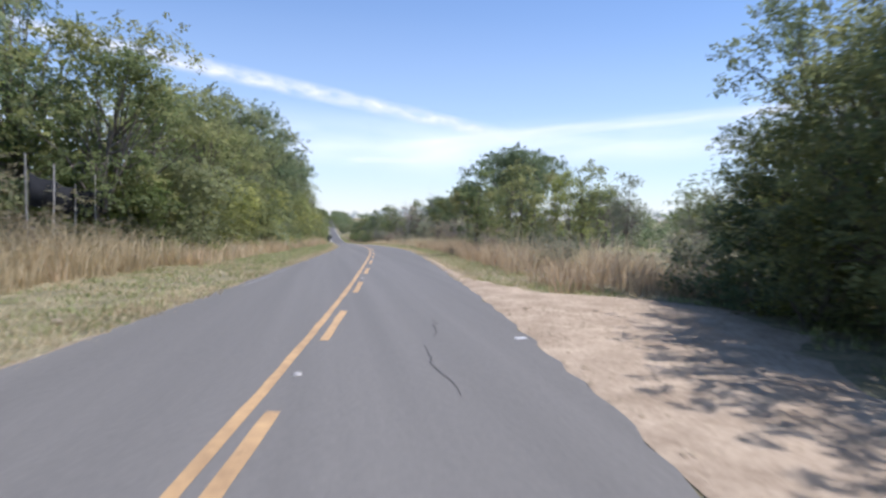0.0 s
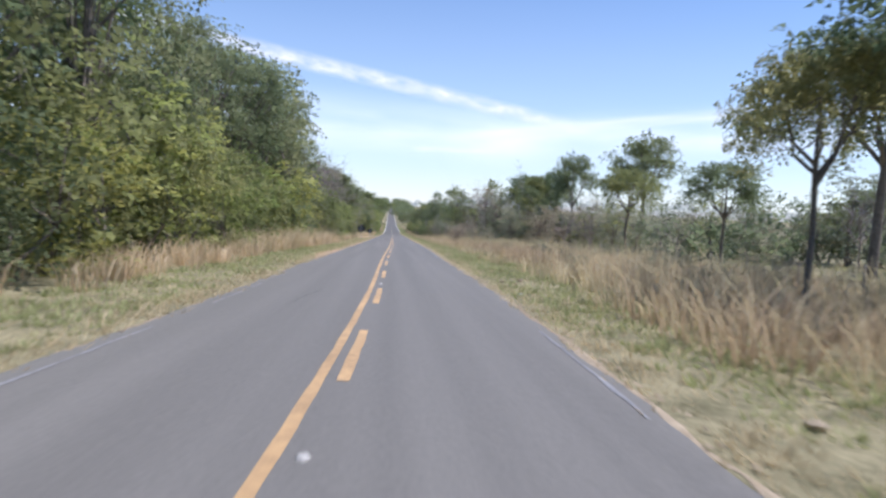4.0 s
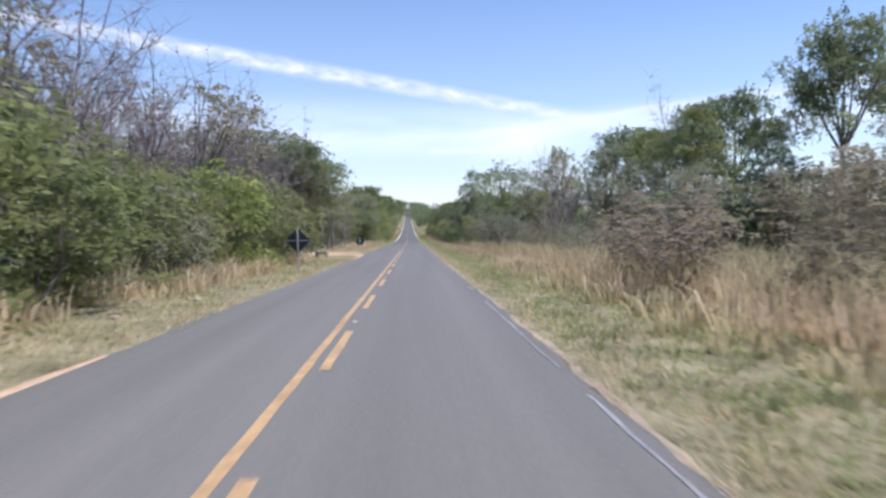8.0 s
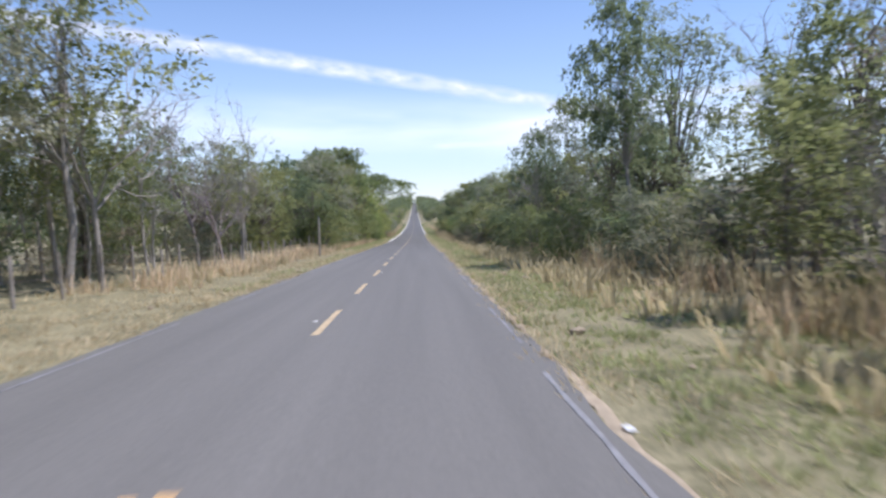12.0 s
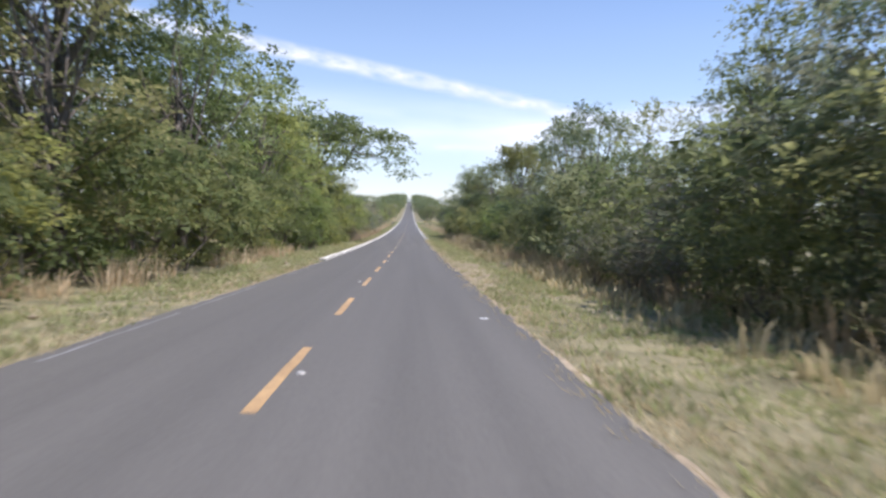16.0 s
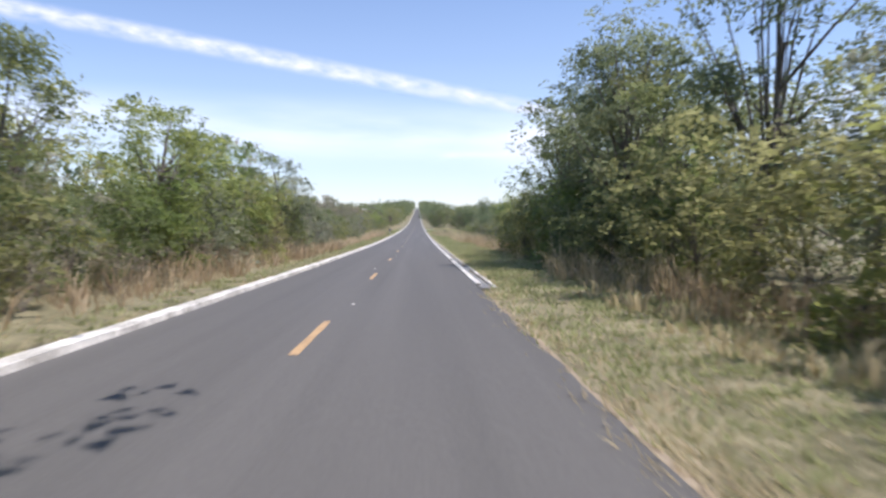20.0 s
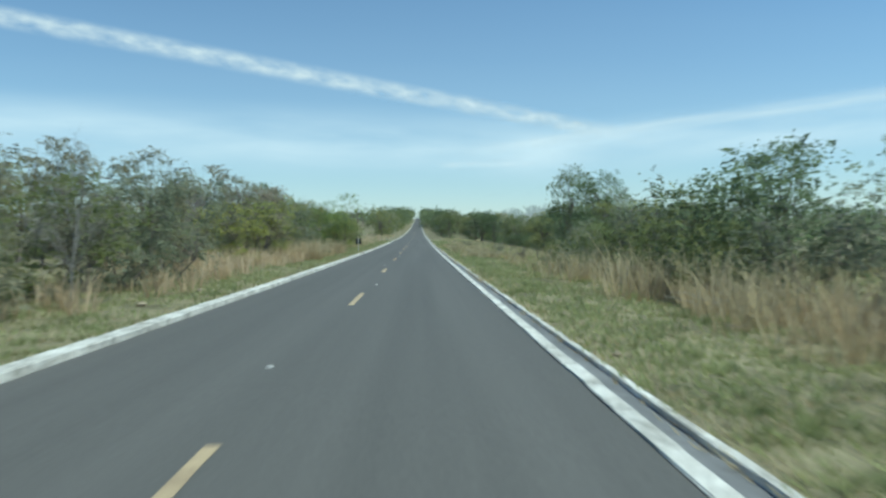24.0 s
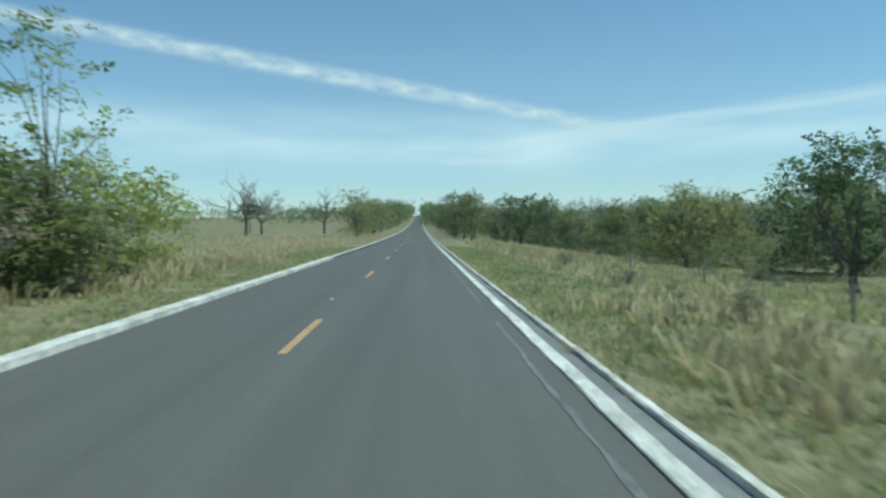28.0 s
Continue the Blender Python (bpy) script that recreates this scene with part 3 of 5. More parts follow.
def make_tree(name, seed, height, trunk, lean, kids, spread, lift, limb, clump, per, size, leaf, bark, flat=0.75, reach=3.6, rad=0.2, stems=1, twig=0, droop=0.0, fine=0.009,
              label="", category="tree", body="trunk", top="crown"):
    """A plant: an Empty with its woody part and its crown."""
    r = np.random.RandomState(seed)
    segs, tips = [], []
    cuts = [0]
    for st in range(stems):
        d0 = np.array([r.normal(0, lean), r.normal(0, lean), 1.0])
        if stems > 1:
            a = st * 2 * np.pi / stems + r.uniform(0, 1)
            d0 = np.array([math.cos(a) * 0.5, math.sin(a) * 0.5, 1.0]) + r.normal(0, 0.1, 3)
        d0 /= np.linalg.norm(d0)
        p0 = np.array([0, 0, -0.15]) + (np.r_[r.uniform(-0.008, 0.008, 2), 0] if stems > 1 else 0)
        trunk_top = height * trunk * r.uniform(0.9, 1.1)
        p, dd, rr = p0, d0, rad
        if stems == 1:
            segs.append((p0, p0 + np.array([0, 0, 0.35]), rad * 1.5, rad))
            p = p0 + np.array([0, 0, 0.3])
        for i in range(3):
            dd = bend(r, dd, 0.06)
            q = p + dd * trunk_top / 3
            segs.append((p, q, rr, rr * 0.88))
            p, rr = q, rr * 0.88
        if stems == 1:
            cuts.append(len(segs))
        n0 = kids[0]
        for i in range(n0):
            a = i * 2 * np.pi / n0 + r.uniform(-0.4, 0.4)
            el = r.uniform(*limb)
            d = np.array([math.cos(a) * math.cos(el), math.sin(a) * math.cos(el), math.sin(el)])
            start = p - dd * trunk_top * r.uniform(0, 0.25)
            branch(r, start, d, height * (1 - trunk) * r.uniform(0.6, 0.95), rr * 0.6, 1, segs, tips, spread, lift, kids, 3)
        branch(r, p, bend(r, dd, 0.15), height * (1 - trunk) * 0.85, rr * 0.75, 1, segs, tips, spread, lift, kids, 3)
        if stems > 1:
            cuts.append(len(segs))
    if stems == 1:
        cuts.append(len(segs))
    pts = np.array([t[0] for t in tips])
    k = height / max(pts[:, 2].max() + clump * flat * 0.8, 0.1)
    out = np.percentile(np.hypot(pts[:, 0], pts[:, 1]), 92) + clump * 0.6 / k
    sc = np.array([reach / out, reach / out, k])
    least = 0.004 if per == 0 else (0.004 if stems > 1 else 0.02)
    groups = [[(a * sc, b * sc, ra, rb) for a, b, ra, rb in segs[i:j] if ra > least] for i, j in zip(cuts[:-1], cuts[1:])]
    pts = pts * sc
    thing = tagged(new(name), label, category)
    for g, name_ in zip(groups, ["stem"] * stems if stems > 1 else [body, "branching"]):
        v, q = tubes(g, 4)
        part(name_, mesh_from(name_, v, q, bark), bark, thing)
    if twig:
        tv, tf = twigs(r, pts, twig, 0.09 * height + 0.1, fine)
        tagged(part("twig_spray", mesh_from("twig_spray", tv, tf, bark), bark, thing), kind="stuff")
    if per:
        rads = clump * r.uniform(0.7, 1.25, len(pts))
        fv, ft = foliage(r, pts, rads, per, size, flat, droop)
        part(top, mesh_from(top, fv, ft, leaf), leaf, thing)
    return thing


def leafy(name, seed, height, base, reach, clumps, clump, per, size, leaf, bark, dome=False, rad=0.2, lumps=0.28, lean=0.05, flat=0.8, stems=1, label="", category="tree",
          body="trunk", top="crown"):
    """A leafy plant: a trunk, limbs out to the clumps, and a crown whose outline is uneven. dome: a wide flat-bottomed crown."""
    r = np.random.RandomState(seed)
    az, t = r.uniform(0, 2 * np.pi, clumps), r.uniform(0, 1, clumps)
    f1, f2 = r.uniform(0, 6.28, 2)
    wob = 1 + lumps * np.sin(2 * az + f1) * 0.5 + lumps * np.sin(3 * az + 4 * t + f2) * 0.6
    mid, half = height * (base + 1) / 2, height * (1 - base) / 2
    if dome:
        q = np.sqrt(r.uniform(0.02, 1, clumps))
        rr = reach * 0.86 * q * wob
        z = height * (1 - (1 - base) * 0.58 * q ** 2.4) - height * (1 - base) * 0.5 * r.uniform(0, 1, clumps) ** 1.5 - clump * 0.5
    else:
        zz = r.uniform(-0.95, 0.92, clumps)
        shell = r.uniform(0.45, 0.95, clumps)
        rr = reach * 0.88 * np.sqrt(1 - np.clip(zz, -0.6, 1) ** 2) * shell * wob
        z = mid + zz * half * (1 + 0.08 * np.sin(az + f1)) - clump * 0.25
    pts = np.stack([rr * np.cos(az), rr * np.sin(az), z], 1)
    off = np.array([r.normal(0, lean), r.normal(0, lean), 0]) * height
    pts += off * (pts[:, 2:3] / height)
    segs = []
    fork = height * (base * 0.9 if base > 0.2 else 0.22)
    roots = []
    for st in range(stems):
        p0 = np.array([0, 0, -0.15]) + (np.r_[r.uniform(-0.25, 0.25, 2), 0] if stems > 1 else 0)
        if stems == 1:
            segs.append((p0, p0 + [0, 0, 0.4], rad * 1.6, rad * 1.05))
            p0 = p0 + [0, 0, 0.38]
        p1 = off * (fork / height) + [r.normal(0, 0.1), r.normal(0, 0.1), fork]
        if stems > 1:
            a = st * 6.28 / stems
            p1 = p1 + [math.cos(a) * reach * 0.3, math.sin(a) * reach * 0.3, 0]
        bendp = (p0 + p1) / 2 + np.r_[r.normal(0, 0.02 * height, 2), 0]
        segs += [(p0, bendp, rad, rad * 0.88), (bendp, p1, rad * 0.88, rad * 0.75)]
        roots.append(p1)
    lead = roots[0] + off * 0.4 + [0, 0, (height - fork) * 0.55]
    segs.append((roots[0], lead, rad * 0.6, rad * 0.2))
    prims = []
    for j in range(6 if dome else 0):
        a = j * 1.047 + r.uniform(-0.35, 0.35)
        z0 = fork * r.uniform(0.72, 1.0)
        b0 = np.array([off[0] * z0 / height, off[1] * z0 / height, z0])
        end = np.array([math.cos(a) * reach * 0.52, math.sin(a) * reach * 0.52, height * (base + (1 - base) * r.uniform(0.3, 0.6))]) + off * 0.7
        bent = b0 + (end - b0) * 0.45 + [0, 0, -0.05 * height] + r.normal(0, 0.03 * reach, 3)
        segs += [(b0, bent, rad * 0.5, rad * 0.36), (bent, end, rad * 0.36, rad * 0.2)]
        prims.append((bent, end))
    for i in range(clumps):
        if i % (3 if stems > 1 or clumps == 40 else 2) and clumps > 24:
            continue
        p = roots[i % stems] if stems > 1 or r.uniform() < 0.6 else roots[0] + (lead - roots[0]) * r.uniform(0.2, 0.8)
        qd = pts[i]
        if dome:
            bent, end = min(prims, key=lambda e: np.linalg.norm(e[1] - qd))
            p = bent + (end - bent) * r.uniform(0.2, 1.0)
        elbow = p + (qd - p) * 0.5 + [0, 0, np.linalg.norm(qd - p) * (0.1 if not dome else -0.02)] + r.normal(0, 0.04 * reach, 3)
        segs += [(p, elbow, rad * (0.2 if dome else 0.3), rad * (0.13 if dome else 0.18)), (elbow, qd, rad * (0.13 if dome else 0.18), rad * 0.05)]
    thing = tagged(new(name), label, category)
    v, q = tubes(segs, 4 if stems > 1 else 5)
    part(body, mesh_from(body, v, q, bark), bark, thing)
    fv, ft = foliage(r, pts, clump * r.uniform(0.7, 1.25, clumps), per, size, flat)
    part(top, mesh_from(top, fv, ft, leaf), leaf, thing)
    return thing


# ---- the kinds of plants; those that stand in the back rows carry coarser leaves ----
def dense(seed, leaf, label, far=False):
    return leafy("woodland_tree" if far else "tree", seed, 10, 0.10, 3.8, 40 if far else 66, 1.35 if far else 1.12, 50 if far else 105, 0.34 if far else 0.2, leaf, M_BARK, flat=0.62, label=label)


def close(seed, leaf, label, far=False):
    return leafy("tree", seed, 10, 0.04, 3.6, 80, 1.15, 130, 0.165, leaf, M_BARK, flat=0.62, label=label)


def umbrella(seed, leaf, label, far=False):
    return leafy("umbrella_tree", seed, 10, 0.58, 4.9, 70, 1.35, 225, 0.19, leaf, M_BARK, dome=True, rad=0.2, lean=0.012, flat=0.34, label=label)


def field_tree(seed, leaf, label, far=False):
    return leafy("field_tree", seed, 10, 0.2, 4.2, 60, 1.35, 95, 0.27, leaf, M_BARK, dome=True, rad=0.26, flat=0.55, label=label)


def airy(seed, leaf, label, far=False):
    return leafy("slender_tree", seed, 8, 0.22, 2.1, 34, 0.62, 70, 0.21, leaf, M_BARK, rad=0.075, lumps=0.5, label=label)


def tall_thin(seed, leaf, label, far=False):
    return leafy("slender_tree", seed, 10, 0.4, 3.2 if far else 2.9, 64 if far else 40, 1.05, 110 if far else 80, 0.2, leaf, M_PALEBARK, rad=0.12, lumps=0.5, flat=0.6, label=label)


def bush(seed, leaf, label, far=False):
    return leafy("bush", seed, 3, 0.0, 1.5, 30, 0.52, 80, 0.12, leaf, M_BARK, rad=0.03, stems=3, lumps=0.4, label=label, category="bush", body="woody_base", top="foliage")


def bare(seed, label, bark=M_TWIG, rad=0.13, fine=0.009, reach=3.2):
    return make_tree("bare_tree", seed, 10, 0.36, 0.06, (4, 2, 1), 0.6, 0.14, (0.5, 1.15), 0.3, 0, 0.1, None, bark, reach=reach, rad=rad, twig=700 if rad < 0.3 else 420, fine=fine, label=label)


def scrub(seed, leaf, label):
    return make_tree("dry_bush", seed, 2.6, 0.25, 0.1, (2, 1), 0.6, 0.1, (0.4, 1.2), 0.4, 20, 0.095, leaf, M_TWIG, reach=1.2, rad=0.025, stems=4, twig=260, label=label, category="bush", body="woody_base", top="foliage")


G, DG, BR, GR, BN = M_LEAF, M_DARKLEAF, M_BRIGHT, M_GREYLEAF, M_BROWNLEAF
KINDS = {
    "dense_a": (10, lambda: dense(11, G, "tall roadside tree with a dense olive-green crown")),
    "dense_b": (10, lambda: dense(12, DG, "tall tree with a dense dark green crown")),
    "dense_c": (10, lambda: dense(13, G, "broad leafy tree with an olive-green crown")),
    "dense_d": (10, lambda: dense(14, GR, "dusty grey-green tree with a ragged crown")),
    "near_a": (10, lambda: close(17, DG, "roadside tree with a thick dark crown down to the ground")),
    "near_b": (10, lambda: close(18, G, "roadside tree with a thick olive crown down to the ground")),
    "bright_a": (10, lambda: dense(15, BR, "leafy tree with a fresh green crown")),
    "brown_a": (10, lambda: dense(16, BN, "half-withered tree with brownish leaves")),
    "umb_a": (10, lambda: umbrella(21, DG, "wide umbrella-shaped tree with a layered dark crown")),
    "umb_b": (10, lambda: umbrella(22, G, "spreading flat-topped tree with a bare trunk")),
    "field_a": (10, lambda: field_tree(23, DG, "round-crowned field tree on a short dark trunk")),
    "field_b": (10, lambda: field_tree(24, G, "broad field tree on a short trunk")),
    "bare_a": (10, lambda: bare(31, "leafless tree with mauve-brown dry twigs")),
    "bare_b": (10, lambda: bare(32, "leafless tree with mauve-brown dry twigs")),
    "bare_c": (10, lambda: bare(33, "leafless pale-barked tree with crooked bare limbs", M_PALEBARK)),
    "bare_d": (10, lambda: bare(34, "leafless field tree with a stout dark trunk and spreading limbs", M_BARK, 0.26, 0.02, 4.4)),
    "airy_a": (8, lambda: airy(41, G, "slender tree with thin airy foliage")),
    "airy_b": (8, lambda: airy(42, BR, "slender young tree with thin light foliage")),
    "airy_c": (8, lambda: leafy("slender_tree", 43, 8, 0.16, 2.3, 40, 0.5, 42, 0.15, BR, M_BARK, rad=0.075, lumps=0.6, label="slender young tree with sparse light foliage and visible limbs")),
    "thin_a": (10, lambda: tall_thin(51, G, "slender pale-trunked woodland tree with a high crown")),
    "thin_b": (10, lambda: tall_thin(52, GR, "slender woodland tree with dusty high foliage")),
    "thin_c": (10, lambda: tall_thin(53, DG, "tall slender-trunked tree with a thick dark high crown", True)),
    "bush_a": (3, lambda: bush(61, G, "leafy olive-green bush at the roadside")),
    "bush_b": (3, lambda: bush(62, DG, "thick dark green bush behind the verge")),
    "bush_c": (3, lambda: bush(63, BR, "leafy bush with fresh yellow-green leaves")),
    "bush_d": (3, lambda: bush(64, GR, "dusty grey-green bush behind the verge")),
    "bush_e": (3, lambda: bush(65, BN, "withered brownish bush in dry grass")),
    "scrub_a": (2.6, lambda: scrub(71, BN, "dry scrubby bush with mostly bare stems")),
    "scrub_b": (2.6, lambda: scrub(72, GR, "half-bare grey scrub bush in dry grass")),
}
BACK = {"dense_a": (11, G), "dense_b": (12, DG), "dense_c": (13, G), "dense_d": (14, GR), "bright_a": (15, BR), "brown_a": (16, BN)}
for kind_, (seed_, leaf_) in BACK.items():
    KINDS[kind_ + "_back"] = (10, lambda a=seed_, b=leaf_, c=kind_: dense(a + 80, b, "leafy tree crowded behind others in the wood", True))
made, LABELS, BACK_BUSHES = {}, {}, []
rp = random.Random(4)
SOIL = [(PULL_OUT, 1), (ENTRANCE, -1)]


def on_soil(s, u, margin=0.0):
    for rows_, sg in SOIL:
        if rows_[0][0] < s < rows_[-1][0]:
            far = abs(np.interp(s, [p[0] for p in rows_], [p[2] for p in rows_]))
            if u * sg > 0 and abs(u) < far + margin and far > 3.4:
                return True
    return False


def plant(kind, s, u, height, wide=1.0, group="", label=""):
    base, maker = KINDS[kind]
    k = height / base
    m = Matrix.Translation(at(s, u, -0.02)) @ Matrix.Rotation(rp.uniform(0, 6.28), 4, "Z") @ Matrix.Diagonal((k * wide, k * wide, k, 1))
    if kind.startswith("bush") and kind in made and abs(u) > 9.3 and s > 60:
        return BACK_BUSHES.append((kind, np.array(m)))
    if kind not in made:
        made[kind] = maker()
        LABELS[kind] = made[kind]["label"]
        made[kind].matrix_basis = m
        ob = made[kind]
    else:
        ob = copy_thing(made[kind], Matrix())
        ob.matrix_basis = m
    if group:
        tagged(ob, group=group)
    return tagged(ob, label or LABELS[kind])


def belt(side, s0, s1, u0, u1, step, rows_, kinds, h0, h1, wide=1.0, group="", far=False):
    """Plants in loose rows along one side; side -1 is left."""
    du = (u1 - u0) / max(rows_ - 1, 1)
    for row in range(rows_):
        s = s0 + rp.uniform(0, step)
        while s < s1:
            u = u0 + du * row + rp.uniform(-0.3, 0.3) * max(du, 1.5)
            ss_ = s + rp.uniform(-0.3, 0.3) * step
            if not on_soil(ss_, side * u, 1.2):
                kind = rp.choice(kinds)
                if (row > 0 or far) and kind in BACK:
                    kind += "_back"
                plant(kind, ss_, side * u, rp.uniform(h0, h1), wide * rp.uniform(0.85, 1.2), group)
            s += step * rp.uniform(0.8, 1.25)


# ---- the woods on the left, from the start to the crest ----
D3 = ["dense_a", "dense_b", "dense_c", "dense_a", "bright_a"]
B3 = ["bush_a", "bush_c", "bush_c", "bush_b"]
WOOD, EDGE = "trees of the roadside wood", "bushes along the wood's edge"
FAR_TREES = "trees behind the verge"
belt(-1, 0, 21, 13.8, 14, 3.4, 1, ["near_a", "near_b", "near_a"], 10.5, 12.5, 1.0, WOOD)
belt(-1, 0, 23, 18, 18.5, 3.8, 1, ["dense_b", "dense_c", "dense_a", "dense_b", "brown_a"], 8.5, 11, 1.0, WOOD, True)
belt(-1, 2, 22, 12.8, 13, 2.8, 1, ["bush_b", "bush_d", "bush_b", "bush_e"], 2.6, 4.2, 1.0, EDGE)
belt(-1, 22, 27, 12.2, 12.8, 2.0, 1, ["bush_b", "bush_e"], 2.6, 3.6, 1.0, EDGE)
belt(-1, 27, 35, 10.4, 11.6, 2.0, 2, ["bush_e", "bush_b", "bush_d", "bush_b"], 3.0, 4.6, 1.1, EDGE)
belt(-1, 22, 56, 11, 15, 4.0, 2, D3, 8.0, 10.0, 1.05, WOOD)
belt(-1, 27, 58, 8.0, 8.4, 2.3, 1, B3, 3.2, 5.4, 1.05, EDGE)
belt(-1, 56, 105, 10.2, 10.2, 4.2, 1, ["near_a", "near_b", "near_a", "dense_b"], 11.0, 13.6, 0.95, WOOD)
belt(-1, 56, 105, 14.8, 14.8, 4.0, 1, D3, 11.0, 14.0, 1.05, WOOD)
belt(-1, 58, 107, 8.0, 8.4, 2.3, 1, B3, 3.0, 5.4, 1.05, EDGE)
belt(-1, 104, 118, 10.5, 14, 3.4, 2, ["bare_a", "brown_a", "bare_b", "dense_d"], 8.0, 10.5, 1.0, WOOD)
belt(-1, 118, 152, 10.5, 17, 3.0, 3, ["bare_a", "bare_b", "bare_a", "bare_c", "brown_a"], 7.5, 11.5, 1.0, WOOD)
belt(-1, 112, 150, 9.2, 9.8, 2.6, 1, ["bush_a", "dense_a", "bush_b"], 3.8, 5.2, 1.2, EDGE)
belt(-1, 107, 149, 7.4, 8.2, 2.1, 1, ["bush_a", "bush_c", "bush_a", "bush_d"], 3.2, 5.4, 1.05, EDGE)
belt(-1, 168, 188, 10.5, 20, 3.4, 3, ["thin_a", "thin_b", "thin_a", "thin_b", "bare_c"], 9.5, 12.5, 0.95, WOOD)
plant("thin_c", 171, -9.4, 11.4, 1.2)
plant("thin_c", 175.5, -11.5, 12.4, 1.2)
plant("thin_c", 169.5, -15, 12.6, 1.2)
plant("thin_c", 180, -14, 12.0, 1.1)
plant("thin_c", 172.5, -20, 13.0, 1.2)
belt(-1, 186, 212, 9.5, 20, 3.2, 3, ["thin_a", "thin_b", "bare_c", "bare_a", "thin_a"], 5.8, 7.4, 0.9, WOOD)
belt(-1, 169, 214, 12.5, 17.5, 2.7, 2, ["bush_e", "scrub_b", "bush_d", "bush_e", "scrub_a"], 1.8, 3.2, 1.15, "dry bushes under the thin trees")
belt(-1, 176, 214, 14, 22, 5.0, 2, ["brown_a", "dense_c", "dense_b"], 6.0, 8.0, 1.0, WOOD)
belt(-1, 210, 234, 9.0, 15, 3.8, 2, ["dense_a", "dense_b", "dense_c", "dense_b"], 5.8, 7.2, 1.0, WOOD)
belt(-1, 234, 262, 9.0, 15, 4.0, 2, ["dense_a", "dense_b", "dense_d", "dense_c"], 9.5, 12.0, 1.0, WOOD)
belt(-1, 218, 270, 7.0, 7.6, 2.3, 1, ["bush_a", "bush_b", "bush_c", "bush_a"], 2.6, 4.6, 1.05, EDGE)
belt(-1, 258, 272, 8.8, 14, 3.6, 2, ["dense_a", "dense_c", "dense_b", "bright_a"], 9.6, 11.4, 0.95, WOOD)
belt(-1, 272, 308, 8.4, 14, 3.8, 2, ["dense_a", "dense_c", "bright_a", "bright_a"], 7.2, 8.8, 1.0, WOOD)
belt(-1, 308, 334, 8.4, 14, 3.8, 2, ["dense_a", "dense_c", "dense_d", "bright_a"], 5.0, 6.8, 1.0, WOOD)
belt(-1, 268, 294, 6.2, 6.8, 2.2, 1, ["bush_a", "bush_c", "bush_b", "bush_c"], 2.6, 4.4, 1.05, EDGE)
belt(-1, 294, 334, 6.6, 7.2, 2.1, 1, ["bush_a", "bush_e", "scrub_b", "bush_c", "bush_d", "bush_a"], 2.6, 4.2, 1.05, EDGE)
belt(-1, 296, 345, 5.6, 6.0, 3.0, 1, ["scrub_a", "scrub_b", "bush_e"], 1.0, 1.8, 1.0, EDGE)
belt(-1, 334, 352, 9.0, 15, 4.0, 2, ["dense_d", "dense_c", "bare_a", "dense_a"], 4.4, 6.2, 1.0, WOOD)
belt(-1, 352, 388, 9.4, 15, 4.0, 2, ["dense_d", "dense_c", "bare_a", "brown_a", "dense_a"], 3.5, 4.8, 1.0, WOOD)
belt(-1, 334, 386, 6.6, 7.2, 2.3, 1, ["bush_a", "bush_d", "scrub_b", "bush_b"], 2.0, 3.6, 1.05, EDGE)
belt(-1, 386, 452, 8.0, 13, 3.0, 2, ["bush_a", "bush_c", "bush_c", "bush_d", "scrub_a"], 2.6, 3.9, 1.25, EDGE)
belt(-1, 388, 422, 12, 18, 4.0, 2, ["bare_a", "bare_b", "dense_d", "brown_a"], 4.5, 6.0, 1.1, WOOD)
belt(-1, 428, 454, 14, 22, 6.0, 2, ["bare_c", "dense_c"], 4.5, 6.5, 1.0, WOOD)
belt(-1, 530, 700, 8.5, 11, 7.5, 1, ["dense_a", "dense_c", "dense_d"], 5.5, 8.0, 1.1, "roadside trees in the distance", True)

# single trees that stand out
plant("umb_b", 297, -8.4, 13.8, 1.25, label="tall spreading tree leaning out over the road")
for s_, u_, h_ in ((435, -7.6, 3.2), (438.5, -8.4, 3.5), (442, -8.0, 3.4), (445.5, -8.8, 3.6), (449, -9.2, 3.4), (453, -9.6, 3.3), (457, -10.4, 3.2), (461, -11.5, 3.4)):
    plant("bush_c" if s_ % 2 else "bush_a", s_, u_, h_, 1.3, EDGE)
for s_, u_, h_ in ((25.6, -10.0, 3.2), (27.4, -9.6, 3.6), (29.2, -9.4, 3.4), (26.8, -11.2, 4.2)):
    plant("bush_c" if s_ < 28 else "bush_a", s_, u_, h_, 1.1, EDGE)
for s_, u_, h_ in ((13.0, -11.4, 2.6), (15.5, -10.8, 3.0), (17.6, -10.4, 2.6), (19.6, -11.0, 3.2), (22.0, -10.4, 2.8), (24.4, -9.9, 2.4)):
    plant("bush_e", s_, u_, h_, 1.25, EDGE)
    plant("scrub_a", s_ + 1.0, u_ + 1.4, h_ * 0.62, 1.2, "dry scrub in tall grass")
plant("dense_b", 107.2, -10.8, 13.4, 1.0)
plant("near_a", 111.2, -11.2, 13.4, 0.85)
plant("near_b", 115.4, -11.4, 12.8, 0.85)
plant("near_a", 119.0, -12.0, 11.2, 0.8)
plant("dense_b", 121.0, -12.6, 11.4, 0.85)
plant("dense_d", 126.0, -13.6, 11.8, 0.85)
plant("near_a", 19.0, -14.2, 13.0, 0.9)
plant("near_b", 23.5, -14.6, 13.2, 0.9)
plant("near_a", 27.5, -13.6, 12.4, 0.85)
plant("airy_c", 442.3, -6.9, 6.8, 1.15)
plant("airy_c", 439.0, -8.8, 5.6, 1.0)
